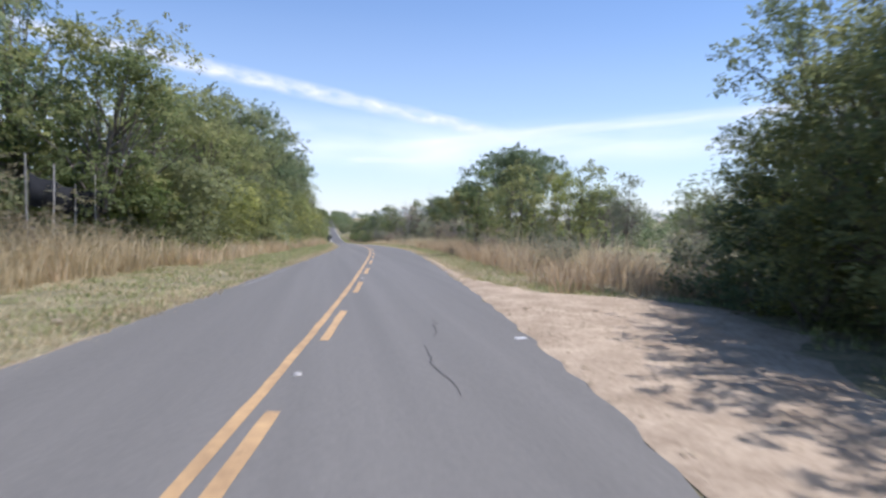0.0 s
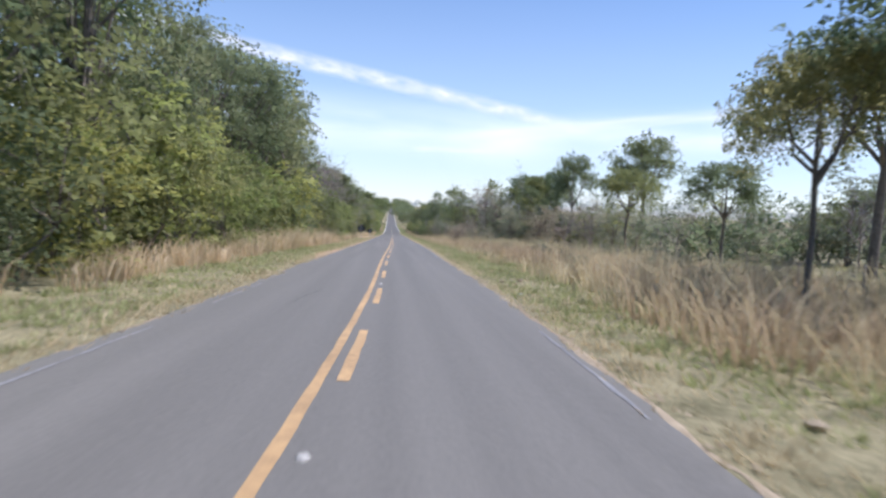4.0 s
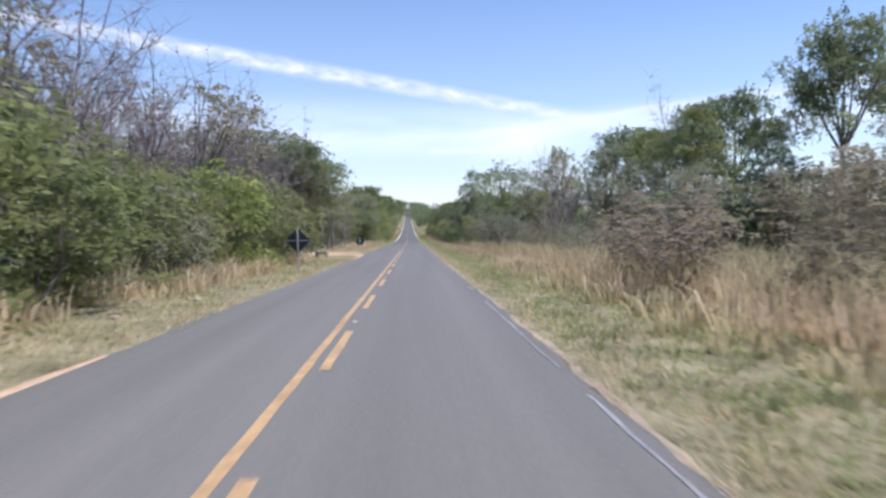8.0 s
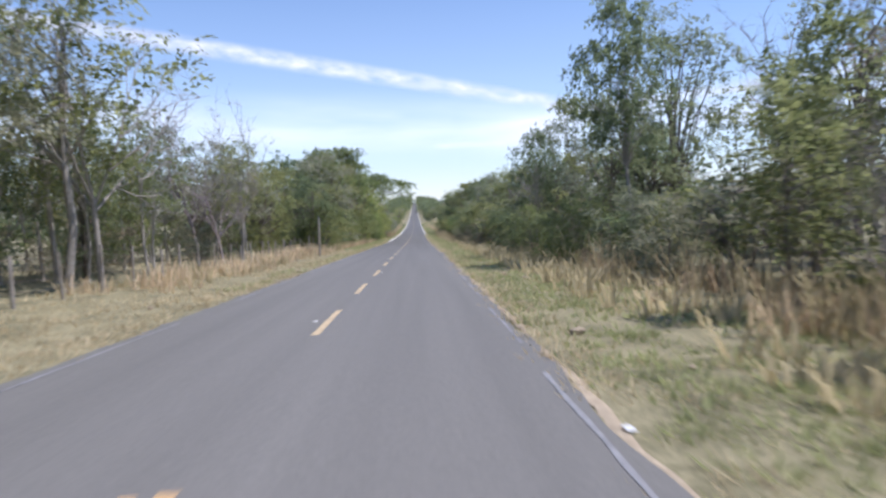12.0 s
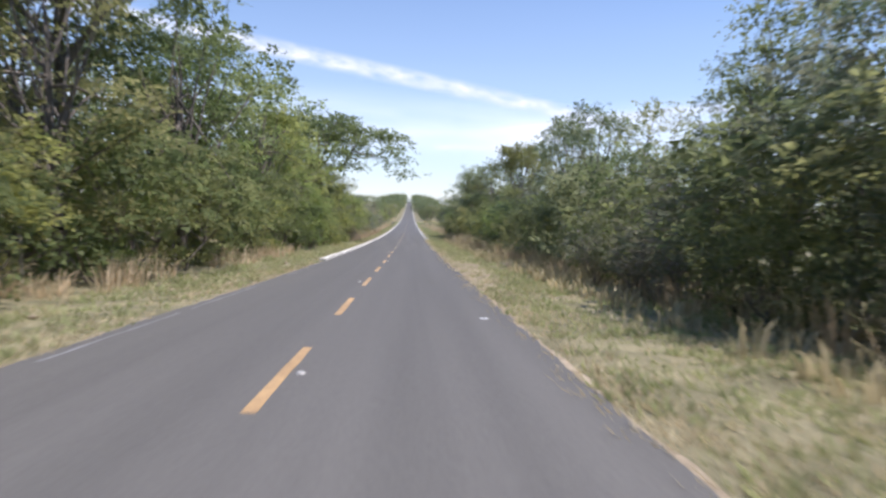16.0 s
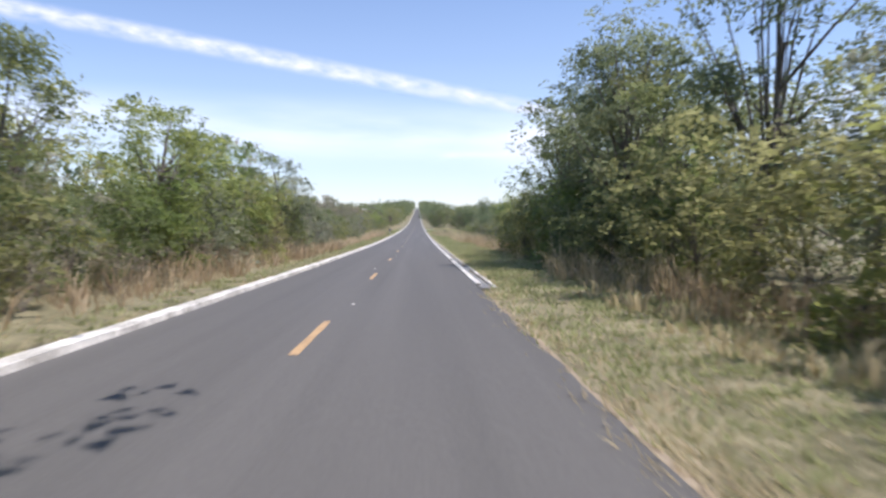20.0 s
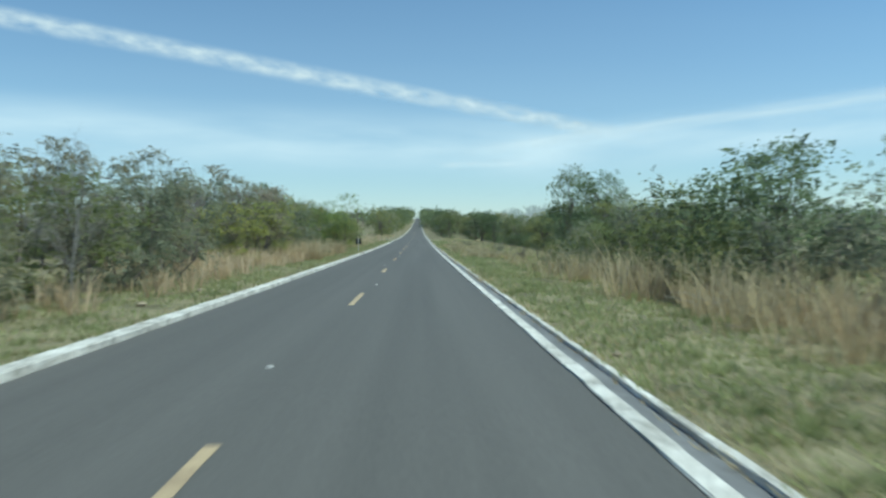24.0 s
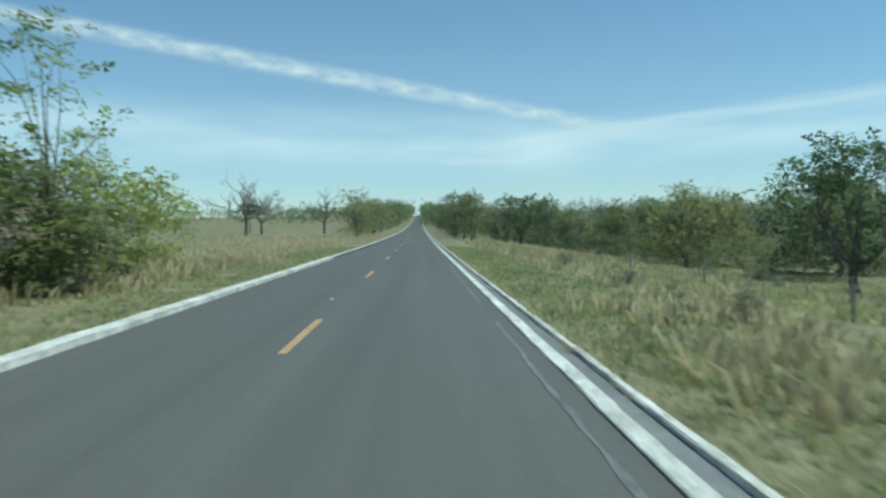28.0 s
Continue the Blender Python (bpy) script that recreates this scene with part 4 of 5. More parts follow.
plant("airy_c", 447, -8.2, 4.8)
plant("dense_b", 451.5, -19, 8.3, 0.8)
plant("brown_a", 416, -16, 7.4, 1.0)
plant("bare_b", 440.5, -18.5, 8.2)
for s_, u_, h_ in ((436.5, -10.2, 4.4), (440.5, -11.4, 5.0), (444.5, -10.6, 4.2), (433, -11.6, 4.6)):
    plant("near_a" if s_ > 438 else "near_b", s_, u_, h_, 1.15, EDGE)
plant("brown_a", 346, -12.8, 8.6, 0.8)
plant("bright_a", 339, -8.0, 5.2, 1.2)
for s_, u_, h_ in ((129.5, -7.6, 3.4), (131.5, -7.2, 3.8), (133.4, -8.0, 3.2), (127, -7.4, 3.0), (374.3, -5.6, 3.5), (377, -7.0, 2.8)):
    plant("bare_c", s_, u_, h_, 0.9)
for s_, u_, h_ in ((409.5, -9.6, 5.0), (405.5, -10.8, 4.6), (413, -11, 4.8)):
    plant("brown_a", s_, u_, h_, 1.1, EDGE)
plant("bare_a", 206, -12.4, 11.5)
plant("bare_c", 150, -10.8, 13.0)
plant("bare_c", 186, -8.8, 11.5)
plant("bare_c", 203, -8.8, 9.5)
plant("bare_b", 136, -9.5, 10.5)
plant("umb_b", 250, -9.8, 13.5, 0.75)
plant("dense_b", 297, -13.0, 12.6, 0.9)
plant("dense_c", 291, -11.5, 9.5, 0.9)
plant("bare_c", 143, -12, 12.0)
plant("bare_b", 162, -13.4, 15.5, 1.1)
plant("bare_c", 170.2, -10.4, 14.0)
plant("bare_a", 166.8, -14.6, 14.5)
plant("bare_d", 552, -31, 12.5, 1.15)
plant("bare_d", 566, -31.5, 11.5, 1.15)
plant("bare_d", 560, -17.5, 10.0, 1.1)
plant("umb_a", 598, -42, 8.0)

# ---- the right side ----
plant("near_a", 14.6, 11.2, 7.6, 0.95)
plant("near_a", 10.8, 11.4, 8.6, 1.0)
plant("near_b", 6.2, 11.2, 9.0, 1.05)
plant("dense_a", 17.5, 15.0, 6.0, 1.0)
plant("near_b", 13.4, 9.0, 4.2, 1.1)
plant("bush_c", 11.2, 8.7, 2.8, 1.1)
plant("near_b", 9.3, 8.4, 4.6, 1.25)
plant("near_b", 7.0, 8.0, 4.4, 1.25)
plant("near_a", 4.6, 7.6, 4.2, 1.25)
plant("near_b", 12.2, 9.8, 5.0, 1.25)
# unseen trees, added past the view's edge so their crowns shade the pull-out
for s_, u_, h_ in ((5.2, 8.9, 8.0), (8.6, 10.2, 8.2), (2.0, 8.8, 8.4)):
    plant("near_b", s_, u_, h_, 1.1)
plant("near_b", 15.6, 10.0, 4.4, 1.2)
plant("near_a", 8.2, 9.6, 5.4, 1.25)
plant("near_b", 17.2, 12.6, 5.4, 1.1)
plant("near_b", 12.0, 10.4, 6.8, 1.1)
plant("bush_b", 12.4, 8.0, 2.2, 1.2)
plant("bush_b", 14.6, 8.6, 2.4, 1.2)
plant("bush_b", 10.0, 7.6, 2.2, 1.2)
plant("dense_d", 46, 24, 5.0, 1.2)
belt(1, -2, 4, 7.4, 7.8, 2.0, 1, ["bush_b", "bush_c", "bush_b"], 2.4, 3.0, 1.1, EDGE)
belt(1, 18, 33, 7.4, 16, 3.2, 2, ["scrub_a", "bush_e", "scrub_b", "scrub_a"], 1.4, 2.4, 1.0, "dry scrub in tall grass")
belt(1, 33, 44, 6.8, 11, 2.8, 2, ["airy_a", "airy_a", "airy_b", "bare_a"], 4.4, 5.9, 1.0, "thin saplings on the verge")
belt(1, 33, 47, 6.8, 10, 2.2, 2, ["scrub_b", "airy_a", "scrub_b", "airy_c"], 1.5, 2.5, 1.0, "dry scrub in tall grass")
plant("umb_a", 62.5, 13.7, 10.6, 0.92, label="large umbrella-shaped tree with a layered dark crown")
plant("umb_b", 65.6, 10.2, 7.0, 0.62)
plant("umb_a", 77, 20.6, 12.0, 0.95)
plant("dense_d", 48.2, 19.2, 6.3, 0.75)
plant("umb_b", 104, 19.5, 8.2, 0.7)
plant("bare_c", 90, 33, 8.0)
plant("bare_c", 98, 41, 8.5)
plant("umb_a", 97, 24, 8.0, 0.85)
plant("umb_a", 84, 32, 8.5, 1.0)
belt(1, 66, 128, 34, 60, 6.5, 3, ["dense_d", "dense_b", "dense_c", "umb_b", "bare_a"], 6.0, 8.5, 1.1, "trees across the pasture", True)
belt(1, 45, 132, 8.5, 18, 4.5, 3, ["scrub_a", "bush_e", "scrub_b", "bush_d"], 0.8, 1.5, 1.1, "low scrub on the verge")
plant("umb_a", 140, 34.5, 17.0, 0.72, label="tall umbrella-shaped tree standing over the thicket")
plant("bare_c", 151, 20.4, 13.2, 0.9)
plant("umb_b", 150.6, 21.4, 11.6, 0.42)
plant("umb_a", 152.5, 25.2, 12.8, 0.62)
plant("umb_a", 138, 24.0, 13.4, 0.55)
plant("umb_b", 166, 24.6, 12.6, 0.7)
plant("dense_a", 160, 23.0, 10.5, 1.0)
plant("umb_a", 178, 26, 14.0, 0.8)
plant("dense_b", 193.6, 21.6, 13.6, 0.8)
plant("brown_a", 184, 18.4, 11.4, 0.75)
belt(1, 116, 152, 17.0, 23, 3.4, 2, ["dense_d", "bush_e", "bush_d", "brown_a", "dense_a", "bare_a"], 3.8, 5.6, 1.1, "bushes behind the verge")
for s_, u_, h_ in ((117.5, 6.6, 2.4), (119.6, 7.8, 2.8), (115, 8.6, 2.2), (122.5, 7.2, 2.4)):
    plant("scrub_a", s_, u_, h_, 1.3)
plant("dense_b", 146, 20, 9.0, 0.8)
plant("dense_b", 141, 21.5, 7.5, 0.9)
plant("dense_a", 146, 20.0, 7.5, 1.0)
belt(1, 100, 158, 22, 32, 4.2, 2, ["dense_d", "dense_b", "bush_d", "brown_a", "bare_a"], 4.0, 6.4, 1.1, FAR_TREES, True)
plant("airy_a", 180.6, 11.4, 7.4, 0.95)
plant("dense_b", 175.7, 14.0, 8.6, 0.8)
belt(1, 150, 172, 8.0, 11.5, 2.2, 2, ["bare_a", "bare_b", "airy_a", "bare_a", "scrub_b"], 3.0, 4.6, 0.8, "leafless saplings behind the verge")
belt(1, 138, 166, 10.5, 13.5, 2.2, 2, ["scrub_b", "bush_d", "scrub_b", "scrub_a", "bush_d"], 1.8, 2.8, 1.1, "dry scrub in tall grass")
belt(1, 166, 216, 9.6, 10.2, 2.4, 1, ["bush_d", "scrub_b", "bush_a", "bush_e", "scrub_a"], 2.4, 4.0, 1.15, "bushes behind the verge")
belt(1, 152, 172, 16, 22, 3.4, 2, ["bare_a", "bare_c", "bare_b", "dense_d", "bare_d"], 6.4, 9.0, 1.0, FAR_TREES)
belt(1, 172, 190, 14.0, 20, 4.4, 2, ["dense_d", "bare_a", "airy_a", "dense_a"], 5.6, 7.6, 1.0, FAR_TREES)
belt(1, 190, 216, 13.0, 20, 4.2, 2, ["dense_b", "dense_d", "bare_a", "dense_a"], 6.0, 7.6, 1.0, FAR_TREES)
plant("airy_a", 173.6, 6.9, 4.0, 1.0)
plant("thin_c", 187.6, 8.9, 10.2, 0.6)
plant("thin_c", 197.0, 7.5, 6.6, 0.6)
belt(1, 180, 216, 7.6, 8.2, 2.3, 1, ["bush_b", "bush_d", "bush_a", "bush_b"], 2.0, 3.0, 1.1, "bushes behind the verge")
plant("near_a", 195.2, 13.8, 11.8, 0.8)
plant("bare_a", 197, 22, 14.0)
plant("dense_d", 204, 10.0, 8.0, 0.75)
plant("dense_b", 192, 9.6, 7.0, 0.7)
plant("bare_b", 179, 15, 12.0)
belt(1, 216, 278, 8.8, 9.4, 2.3, 1, ["bush_a", "bush_a", "bush_d", "bush_b"], 3.2, 4.8, 1.15, "bushes behind the verge")
belt(1, 216, 282, 11.5, 17, 4.2, 2, ["dense_b", "dense_a", "dense_d", "bare_a"], 6.0, 8.5, 1.05, FAR_TREES)
belt(1, 216, 250, 7.4, 8.2, 2.0, 1, ["scrub_b", "bush_e", "bush_d", "scrub_a", "bush_a"], 1.5, 2.5, 1.1, "bushes behind the verge")
plant("near_a", 233, 13.5, 9.0)
plant("near_b", 247, 11.8, 8.8, 0.95)
plant("near_a", 252.5, 12.4, 8.2, 0.9)
plant("umb_b", 299.2, 12.9, 12.0, 0.55)
plant("dense_b", 307.5, 15.4, 12.2, 0.7)
plant("dense_c", 283, 20, 13.0, 0.9)
plant("near_a", 285.5, 14.4, 11.4, 0.8)
plant("dense_a", 221.5, 14.4, 13.2, 0.75)
plant("dense_b", 275, 12.5, 10.0)
belt(1, 278, 344, 8.6, 9.2, 2.3, 1, ["bush_a", "bush_a", "bush_b", "bush_c"], 3.0, 4.6, 1.1, "bushes behind the verge")
belt(1, 282, 312, 11, 16.5, 4.2, 2, ["dense_b", "dense_a", "dense_d"], 5.0, 6.4, 1.0, FAR_TREES)
belt(1, 312, 344, 11, 16.5, 4.2, 2, ["dense_b", "dense_a", "dense_b"], 6.5, 9.0, 1.0, FAR_TREES)
plant("near_a", 320, 9.6, 10.2, 1.1)
plant("near_a", 313.5, 11.2, 10.6, 0.95)
plant("near_a", 324.5, 11.2, 10.6, 1.0)
plant("near_b", 331, 9.8, 9.0, 0.95)
belt(1, 344, 388, 10.5, 13, 2.7, 1, ["bush_b", "bush_a", "scrub_b", "bush_b"], 2.6, 4.2, 1.15, "bushes behind the verge")
belt(1, 344, 363, 12.5, 18, 4.4, 2, ["dense_b", "dense_d", "dense_a"], 5.0, 7.0, 1.0, FAR_TREES)
belt(1, 363, 377, 13.2, 18, 3.6, 2, ["dense_b", "dense_a", "dense_b"], 4.6, 5.8, 0.95, FAR_TREES)
plant("near_a", 403.4, 13.5, 6.1, 1.2)
plant("near_a", 404, 14.6, 5.0, 1.1)
plant("near_b", 398.6, 12.6, 3.8, 1.3)
plant("bush_b", 397, 12, 3.0, 1.5)
plant("bush_b", 404, 11.5, 3.4, 1.5)
plant("near_a", 410.5, 12.9, 7.2, 0.8)
plant("bush_b", 408.5, 13.2, 3.0, 1.3)
plant("dense_b", 381, 12.5, 4.7, 1.0)
plant("bush_a", 384.5, 10.6, 3.4, 1.3)
plant("bush_b", 379, 10.4, 3.6, 1.3)
plant("bush_b", 389, 11, 3.2, 1.3)
for s_, u_, h_ in ((385.5, 8.8, 2.2), (388, 8.4, 2.0), (390.6, 9.0, 2.4), (393.4, 9.2, 2.2), (396, 10, 2.4), (377, 8.8, 2.2), (381, 8.6, 2.0)):
    plant("bush_d" if s_ % 2 < 1 else "bush_a", s_, u_, h_, 1.25, EDGE)
plant("field_a", 460.5, 24.6, 9.6, 1.05)
plant("field_b", 484, 25, 8.2, 0.95)
plant("field_b", 472, 31, 8.4, 0.9)
plant("field_a", 497, 27, 7.6, 0.9)
plant("bare_d", 432.5, 22.3, 7.8, 1.0)
plant("field_a", 448, 34, 8.0, 1.0)
plant("field_a", 478, 36, 8.6, 1.0)
plant("umb_a", 462, 44, 9.0, 1.0)
plant("bare_b", 484, 40, 9.4, 1.2)
belt(1, 486, 600, 34, 62, 6.0, 3, ["dense_b", "field_b", "dense_d", "dense_c", "bare_a"], 7.0, 10.5, 1.0, "trees across the field", True)
belt(1, 474, 640, 27, 40, 2.6, 3, ["bush_b", "bush_d", "bush_a", "bush_b"], 2.4, 3.8, 1.6, "bushes across the field")
belt(1, 384, 472, 8.5, 30, 4.2, 5, ["scrub_a", "scrub_b", "bush_e", "scrub_b", "bush_d"], 0.5, 1.1, 1.2, "low scrub in the field")
belt(1, 512, 690, 10, 28, 7.5, 3, ["field_a", "field_b", "dense_b", "dense_d"], 6.0, 9.0, 1.0, "roadside trees in the distance", True)


def join_back_bushes():
    """Bushes of the back rows, crowded together: one mesh for each kind's leaves, with half of them left out."""
    for kind in sorted({k for k, _ in BACK_BUSHES}):
        leaves = next(c for c in made[kind].children if c.name.startswith("foliage")).data
        co = np.empty(len(leaves.vertices) * 3, np.float32)
        leaves.vertices.foreach_get("co", co)
        co = np.c_[co.reshape(-1, 3), np.ones(len(leaves.vertices))].reshape(-1, 3, 4)[::2].reshape(-1, 4)
        v = np.concatenate([co @ m.T for k, m in BACK_BUSHES if k == kind])[:, :3]
        ob = new("back_bushes", mesh_from("back_bushes", v, np.arange(len(v)).reshape(-1, 3), leaves.materials[0]))
        tagged(ob, "crowded bushes in the back rows behind the verge", "bushes", kind="stuff")


join_back_bushes()


# ---- far woods, too far to count ----
def far_woods():
    r = np.random.RandomState(77)
    cs, rs = [], []

    def clumps(s, u, h, k, spread):
        p = np.array(at(s + r.uniform(-3, 3), u))
        for _ in range(k):
            cs.append(p + [r.uniform(-spread, spread), r.uniform(-spread, spread), h * r.uniform(0.2, 0.78)])
            rs.append(h * 0.38)
    for s in np.arange(50, 1250, 4.0):
        for sg in (-1, 1):
            if not (sg < 0 and 440 < s < 740):
                clumps(s, sg * r.uniform(50, 75), r.uniform(7.0, 11.0), 3, 2.5)
                if s > 380:
                    clumps(s, sg * r.uniform(75, 120), r.uniform(7, 11), 2, 3)
                    clumps(s, sg * r.uniform(120, 220), r.uniform(9, 14), 2, 4)
            if s > 680:
                for u in (8, 12, 17, 24):
                    clumps(s, sg * (u + r.uniform(-1.5, 1.5)), r.uniform(8.5, 13.0), 3, 1.8)
    v, t = foliage(r, np.array(cs), np.array(rs), 25, 0.9, 0.8)
    # a wooded rise far beyond the crest
    far_c, far_r = [], []
    for x in np.arange(-40, 1350, 13.0):
        for y in (1640, 1700, 1790):
            px = x + r.uniform(-6, 6)
            far_c.append((px, y, float(ground_z(px, y)) + r.uniform(2, 9)))
            far_r.append(r.uniform(8, 12))
    v2, t2 = foliage(r, np.array(far_c), np.array(far_r), 40, 4.5, 0.8)
    v, t = np.concatenate([v, v2]), np.concatenate([t, t2 + len(v)])
    ob = new("far_woods", mesh_from("far_woods", v, t, M_DARKLEAF))
    tagged(ob, "distant hazy green woods beyond the road and fields", "woods", kind="stuff")


def wood_depth(name, side, spans, leaf, label, seed):
    """The crowded inside of the wood behind its first rows of trees."""
    r = np.random.RandomState(seed)
    cs, rs = [], []
    for s0, s1, u, h in spans:
        for s in np.arange(s0, s1, 1.5):
            for _ in range(3 if side < 0 else 2):
                p = np.array(at(s, side * (u + r.uniform(-1.5, 5))))
                cs.append(p + [0, r.uniform(-1, 1), h * r.uniform(0.08, 0.8)])
                rs.append(r.uniform(1.0, 1.7))
    v, t = foliage(r, np.array(cs), np.array(rs), 55, 0.5, 0.85)
    ob = new(name, mesh_from(name, v, t, leaf))
    tagged(ob, label, "undergrowth", kind="stuff")


far_woods()
wood_depth("wood_undergrowth", -1, ((2, 56, 18, 7), (56, 107, 18, 8), (107, 152, 18, 6), (168, 214, 24, 6), (214, 268, 17, 7), (268, 334, 16, 4.5), (334, 388, 17, 4), (388, 440, 20, 3)),
           M_DARKLEAF, "crowded dark undergrowth inside the roadside wood", 5)
wood_depth("thicket", 1, ((0, 14, 13, 5), (62, 134, 40, 4.0), (100, 150, 30, 3.6), (134, 216, 18, 4.5), (216, 282, 18, 6), (282, 344, 17, 6), (344, 380, 18, 5), (455, 600, 46, 6.5), (440, 600, 58, 9)),
           M_DARKLEAF, "crowded dark thicket behind the verge", 6)


# ---- grass ----
def grass(name, areas, height, width, blades, mat, label, seed, bow=0.5, clump=0.12, cover=-0.6):
    """Tufts of blades: areas of (s0, s1, u0, u1, tufts per square metre)."""
    r = np.random.RandomState(seed)
    P = []
    for s0, s1, u0, u1, dens in areas:
        n = int((s1 - s0) * abs(u1 - u0) * dens)
        s, u = r.uniform(s0, s1, n), r.uniform(u0, u1, n)
        keep = np.array([not on_soil(a, b, 0.1) for a, b in zip(s, u)], bool) if (s0 < 190) else np.ones(n, bool)
        # uneven cover
        keep &= (np.sin(s * 0.9 + u * 1.3) + np.sin(s * 0.37 - u * 0.8 + 1) + r.uniform(-1.2, 1.8, n)) > cover
        s, u = s[keep], u[keep]
        a = np.radians(np.interp(s, HEAD_S, HEAD))
        x, y = np.interp(s, RS, RX) + np.cos(a) * u, np.interp(s, RS, RY) + np.sin(a) * u
        P.append(np.stack([x, y, ground_z(x, y)], 1))
    P = np.concatenate(P)
    n = len(P)
    c = np.repeat(P, blades, 0)
    m = len(c)
    hh = np.repeat(height * r.uniform(0.5, 1.15, n), blades) * r.uniform(0.55, 1.1, m)
    az, out = r.uniform(0, 2 * np.pi, m), r.uniform(0, 1, m) ** 0.5
    d = np.stack([np.cos(az), np.sin(az), np.zeros(m)], 1)
    root = c + d * (clump * out)[:, None] - [0, 0, 0.03]
    side = np.stack([-np.sin(az + 0.7), np.cos(az + 0.7), np.zeros(m)], 1)
    lean = (hh * bow * r.uniform(0.05, 1.0, m))[:, None] * d
    midp = root + lean * 0.35 + np.stack([np.zeros(m), np.zeros(m), hh * 0.6], 1)
    tip = root + lean + np.stack([np.zeros(m), np.zeros(m), hh * r.uniform(0.75, 1.0, m)], 1)
    w = (width * r.uniform(0.6, 1.3, m))[:, None]
    if blades * n > 90000 or height < 0.35:
        v = np.stack([root - side * w, root + side * w, tip], 1).reshape(-1, 3)
        f = [np.arange(m * 3).reshape(-1, 3)]
    else:
        v = np.stack([root - side * w, root + side * w, midp + side * w * 0.8, midp - side * w * 0.8, tip], 1).reshape(-1, 3)
        k5 = np.arange(m)[:, None] * 5
        f = [k5 + [0, 1, 2, 3], k5 + [3, 2, 4]]
    ob = new(name, mesh_from(name, v, f, mat))
    return tagged(ob, label, "grass", kind="stuff")


grass("verge_grass", [(-2, 26, -3.0, -7.0, 9), (26, 60, -3.3, -7.5, 16), (60, 100, -3.3, -5.8, 14), (100, 147, -3.3, -5.8, 5), (222, 260, -3.0, -5.6, 17), (182, 222, -3.0, -4.0, 9), (260, 296, -3.15, -6.0, 14), (296, 340, -3.15, -4.6, 9), (340, 480, -3.15, -6.5, 15),
                      (-2, 14, 4.3, 8.5, 10), (14, 60, 3.4, 6.0, 18), (60, 130, 3.1, 6.5, 20), (130, 312, 3.1, 7.0, 20), (312, 480, 3.6, 7.2, 18), (312, 470, 3.65, 5.0, 14)],
      0.17, 0.026, 8, M_VERGE, "short half-dry green verge grass beside the road", 1, 1.0, 0.17, -1.3)
grass("dry_verge_litter", [(312, 470, 3.53, 3.8, 26), (260, 460, -3.03, -3.35, 22), (-2, 26, -3.0, -8.5, 14), (-2, 100, -2.88, -3.6, 26), (26, 100, -3.0, -7, 6), (100, 152, -2.9, -7, 17), (14, 40, 2.8, 5.0, 22), (40, 312, 2.82, 3.5, 22), (168, 258, -2.88, -3.7, 18), (165, 222, -3.1, -8.5, 12), (222, 480, -3.0, -7, 5), (14, 312, 3.05, 8.5, 9), (312, 480, 3.7, 9, 6)],
      0.17, 0.017, 8, M_STRAW, "trampled straw-coloured dry grass on the verge", 2, 1.5, 0.22)
grass("weedy_growth", [(60, 108, 4.9, 20, 2.6), (108, 134, 4.6, 8, 4.0), (134, 216, 4.7, 9.5, 4.0), (404, 440, 4.2, 8, 3.0), (216, 312, 5.2, 8.5, 2.2), (380, 500, 6.2, 24, 1.2), (430, 464, -5.4, -8.5, 3.0), (182, 222, -5.2, -9, 1.6), (107, 150, -5.0, -7.5, 2.0)],
      0.55, 0.034, 8, M_WEED, "knee-high half-dry weeds behind the verge", 7, 0.8, 0.3)
grass("tall_weeds", [(104, 160, 6.5, 16, 2.6), (160, 178, 6.6, 10, 2.2), (58, 104, 9, 16, 0.8), (225, 300, 6.8, 8.6, 0.9), (344, 384, 7, 11, 1.2)],
      1.35, 0.016, 13, M_WEED, "shoulder-high half-dry weeds before the trees", 12, 0.75, 0.4)
grass("tall_dry_grass", [(2, 17, -6.8, -11.5, 1.6), (17, 27, -7.4, -10.4, 3.2), (24, 61, -5.6, -7.6, 3.2), (61, 92, -5.2, -7.6, 3.2), (92, 110, -4.8, -7.6, 5.5), (107, 142, -5.0, -7.5, 2.2), (182, 222, -5.0, -8.5, 1.2),
                         (110, 134, 5.2, 9.0, 1.6), (146, 178, 5.6, 8.5, 1.4), (222, 268, -5.2, -6.8, 1.4), (334, 382, -4.8, -6.2, 1.6), (382, 414, -5.0, -9, 3.0), (452, 542, -5, -24, 0.25)],
      0.95, 0.014, 18, M_STRAW, "tall straw-coloured dry grass along the wood's edge", 3, 0.85, 0.3)
grass("tall_dry_grass", [(14.5, 36, 4.7, 10, 3.4), (36, 112, 6.0, 13, 2.2), (112, 152, 6.2, 10, 1.6), (298, 345, -4.4, -6.2, 1.8), (152, 312, 6.6, 9.0, 1.2), (342, 390, 7.0, 10, 1.4), (30, 62, 4.6, 7.0, 2.6)],
      1.1, 0.013, 19, M_REDSTRAW, "tall reddish-brown dry grass leaning over the verge", 4, 0.95, 0.34)
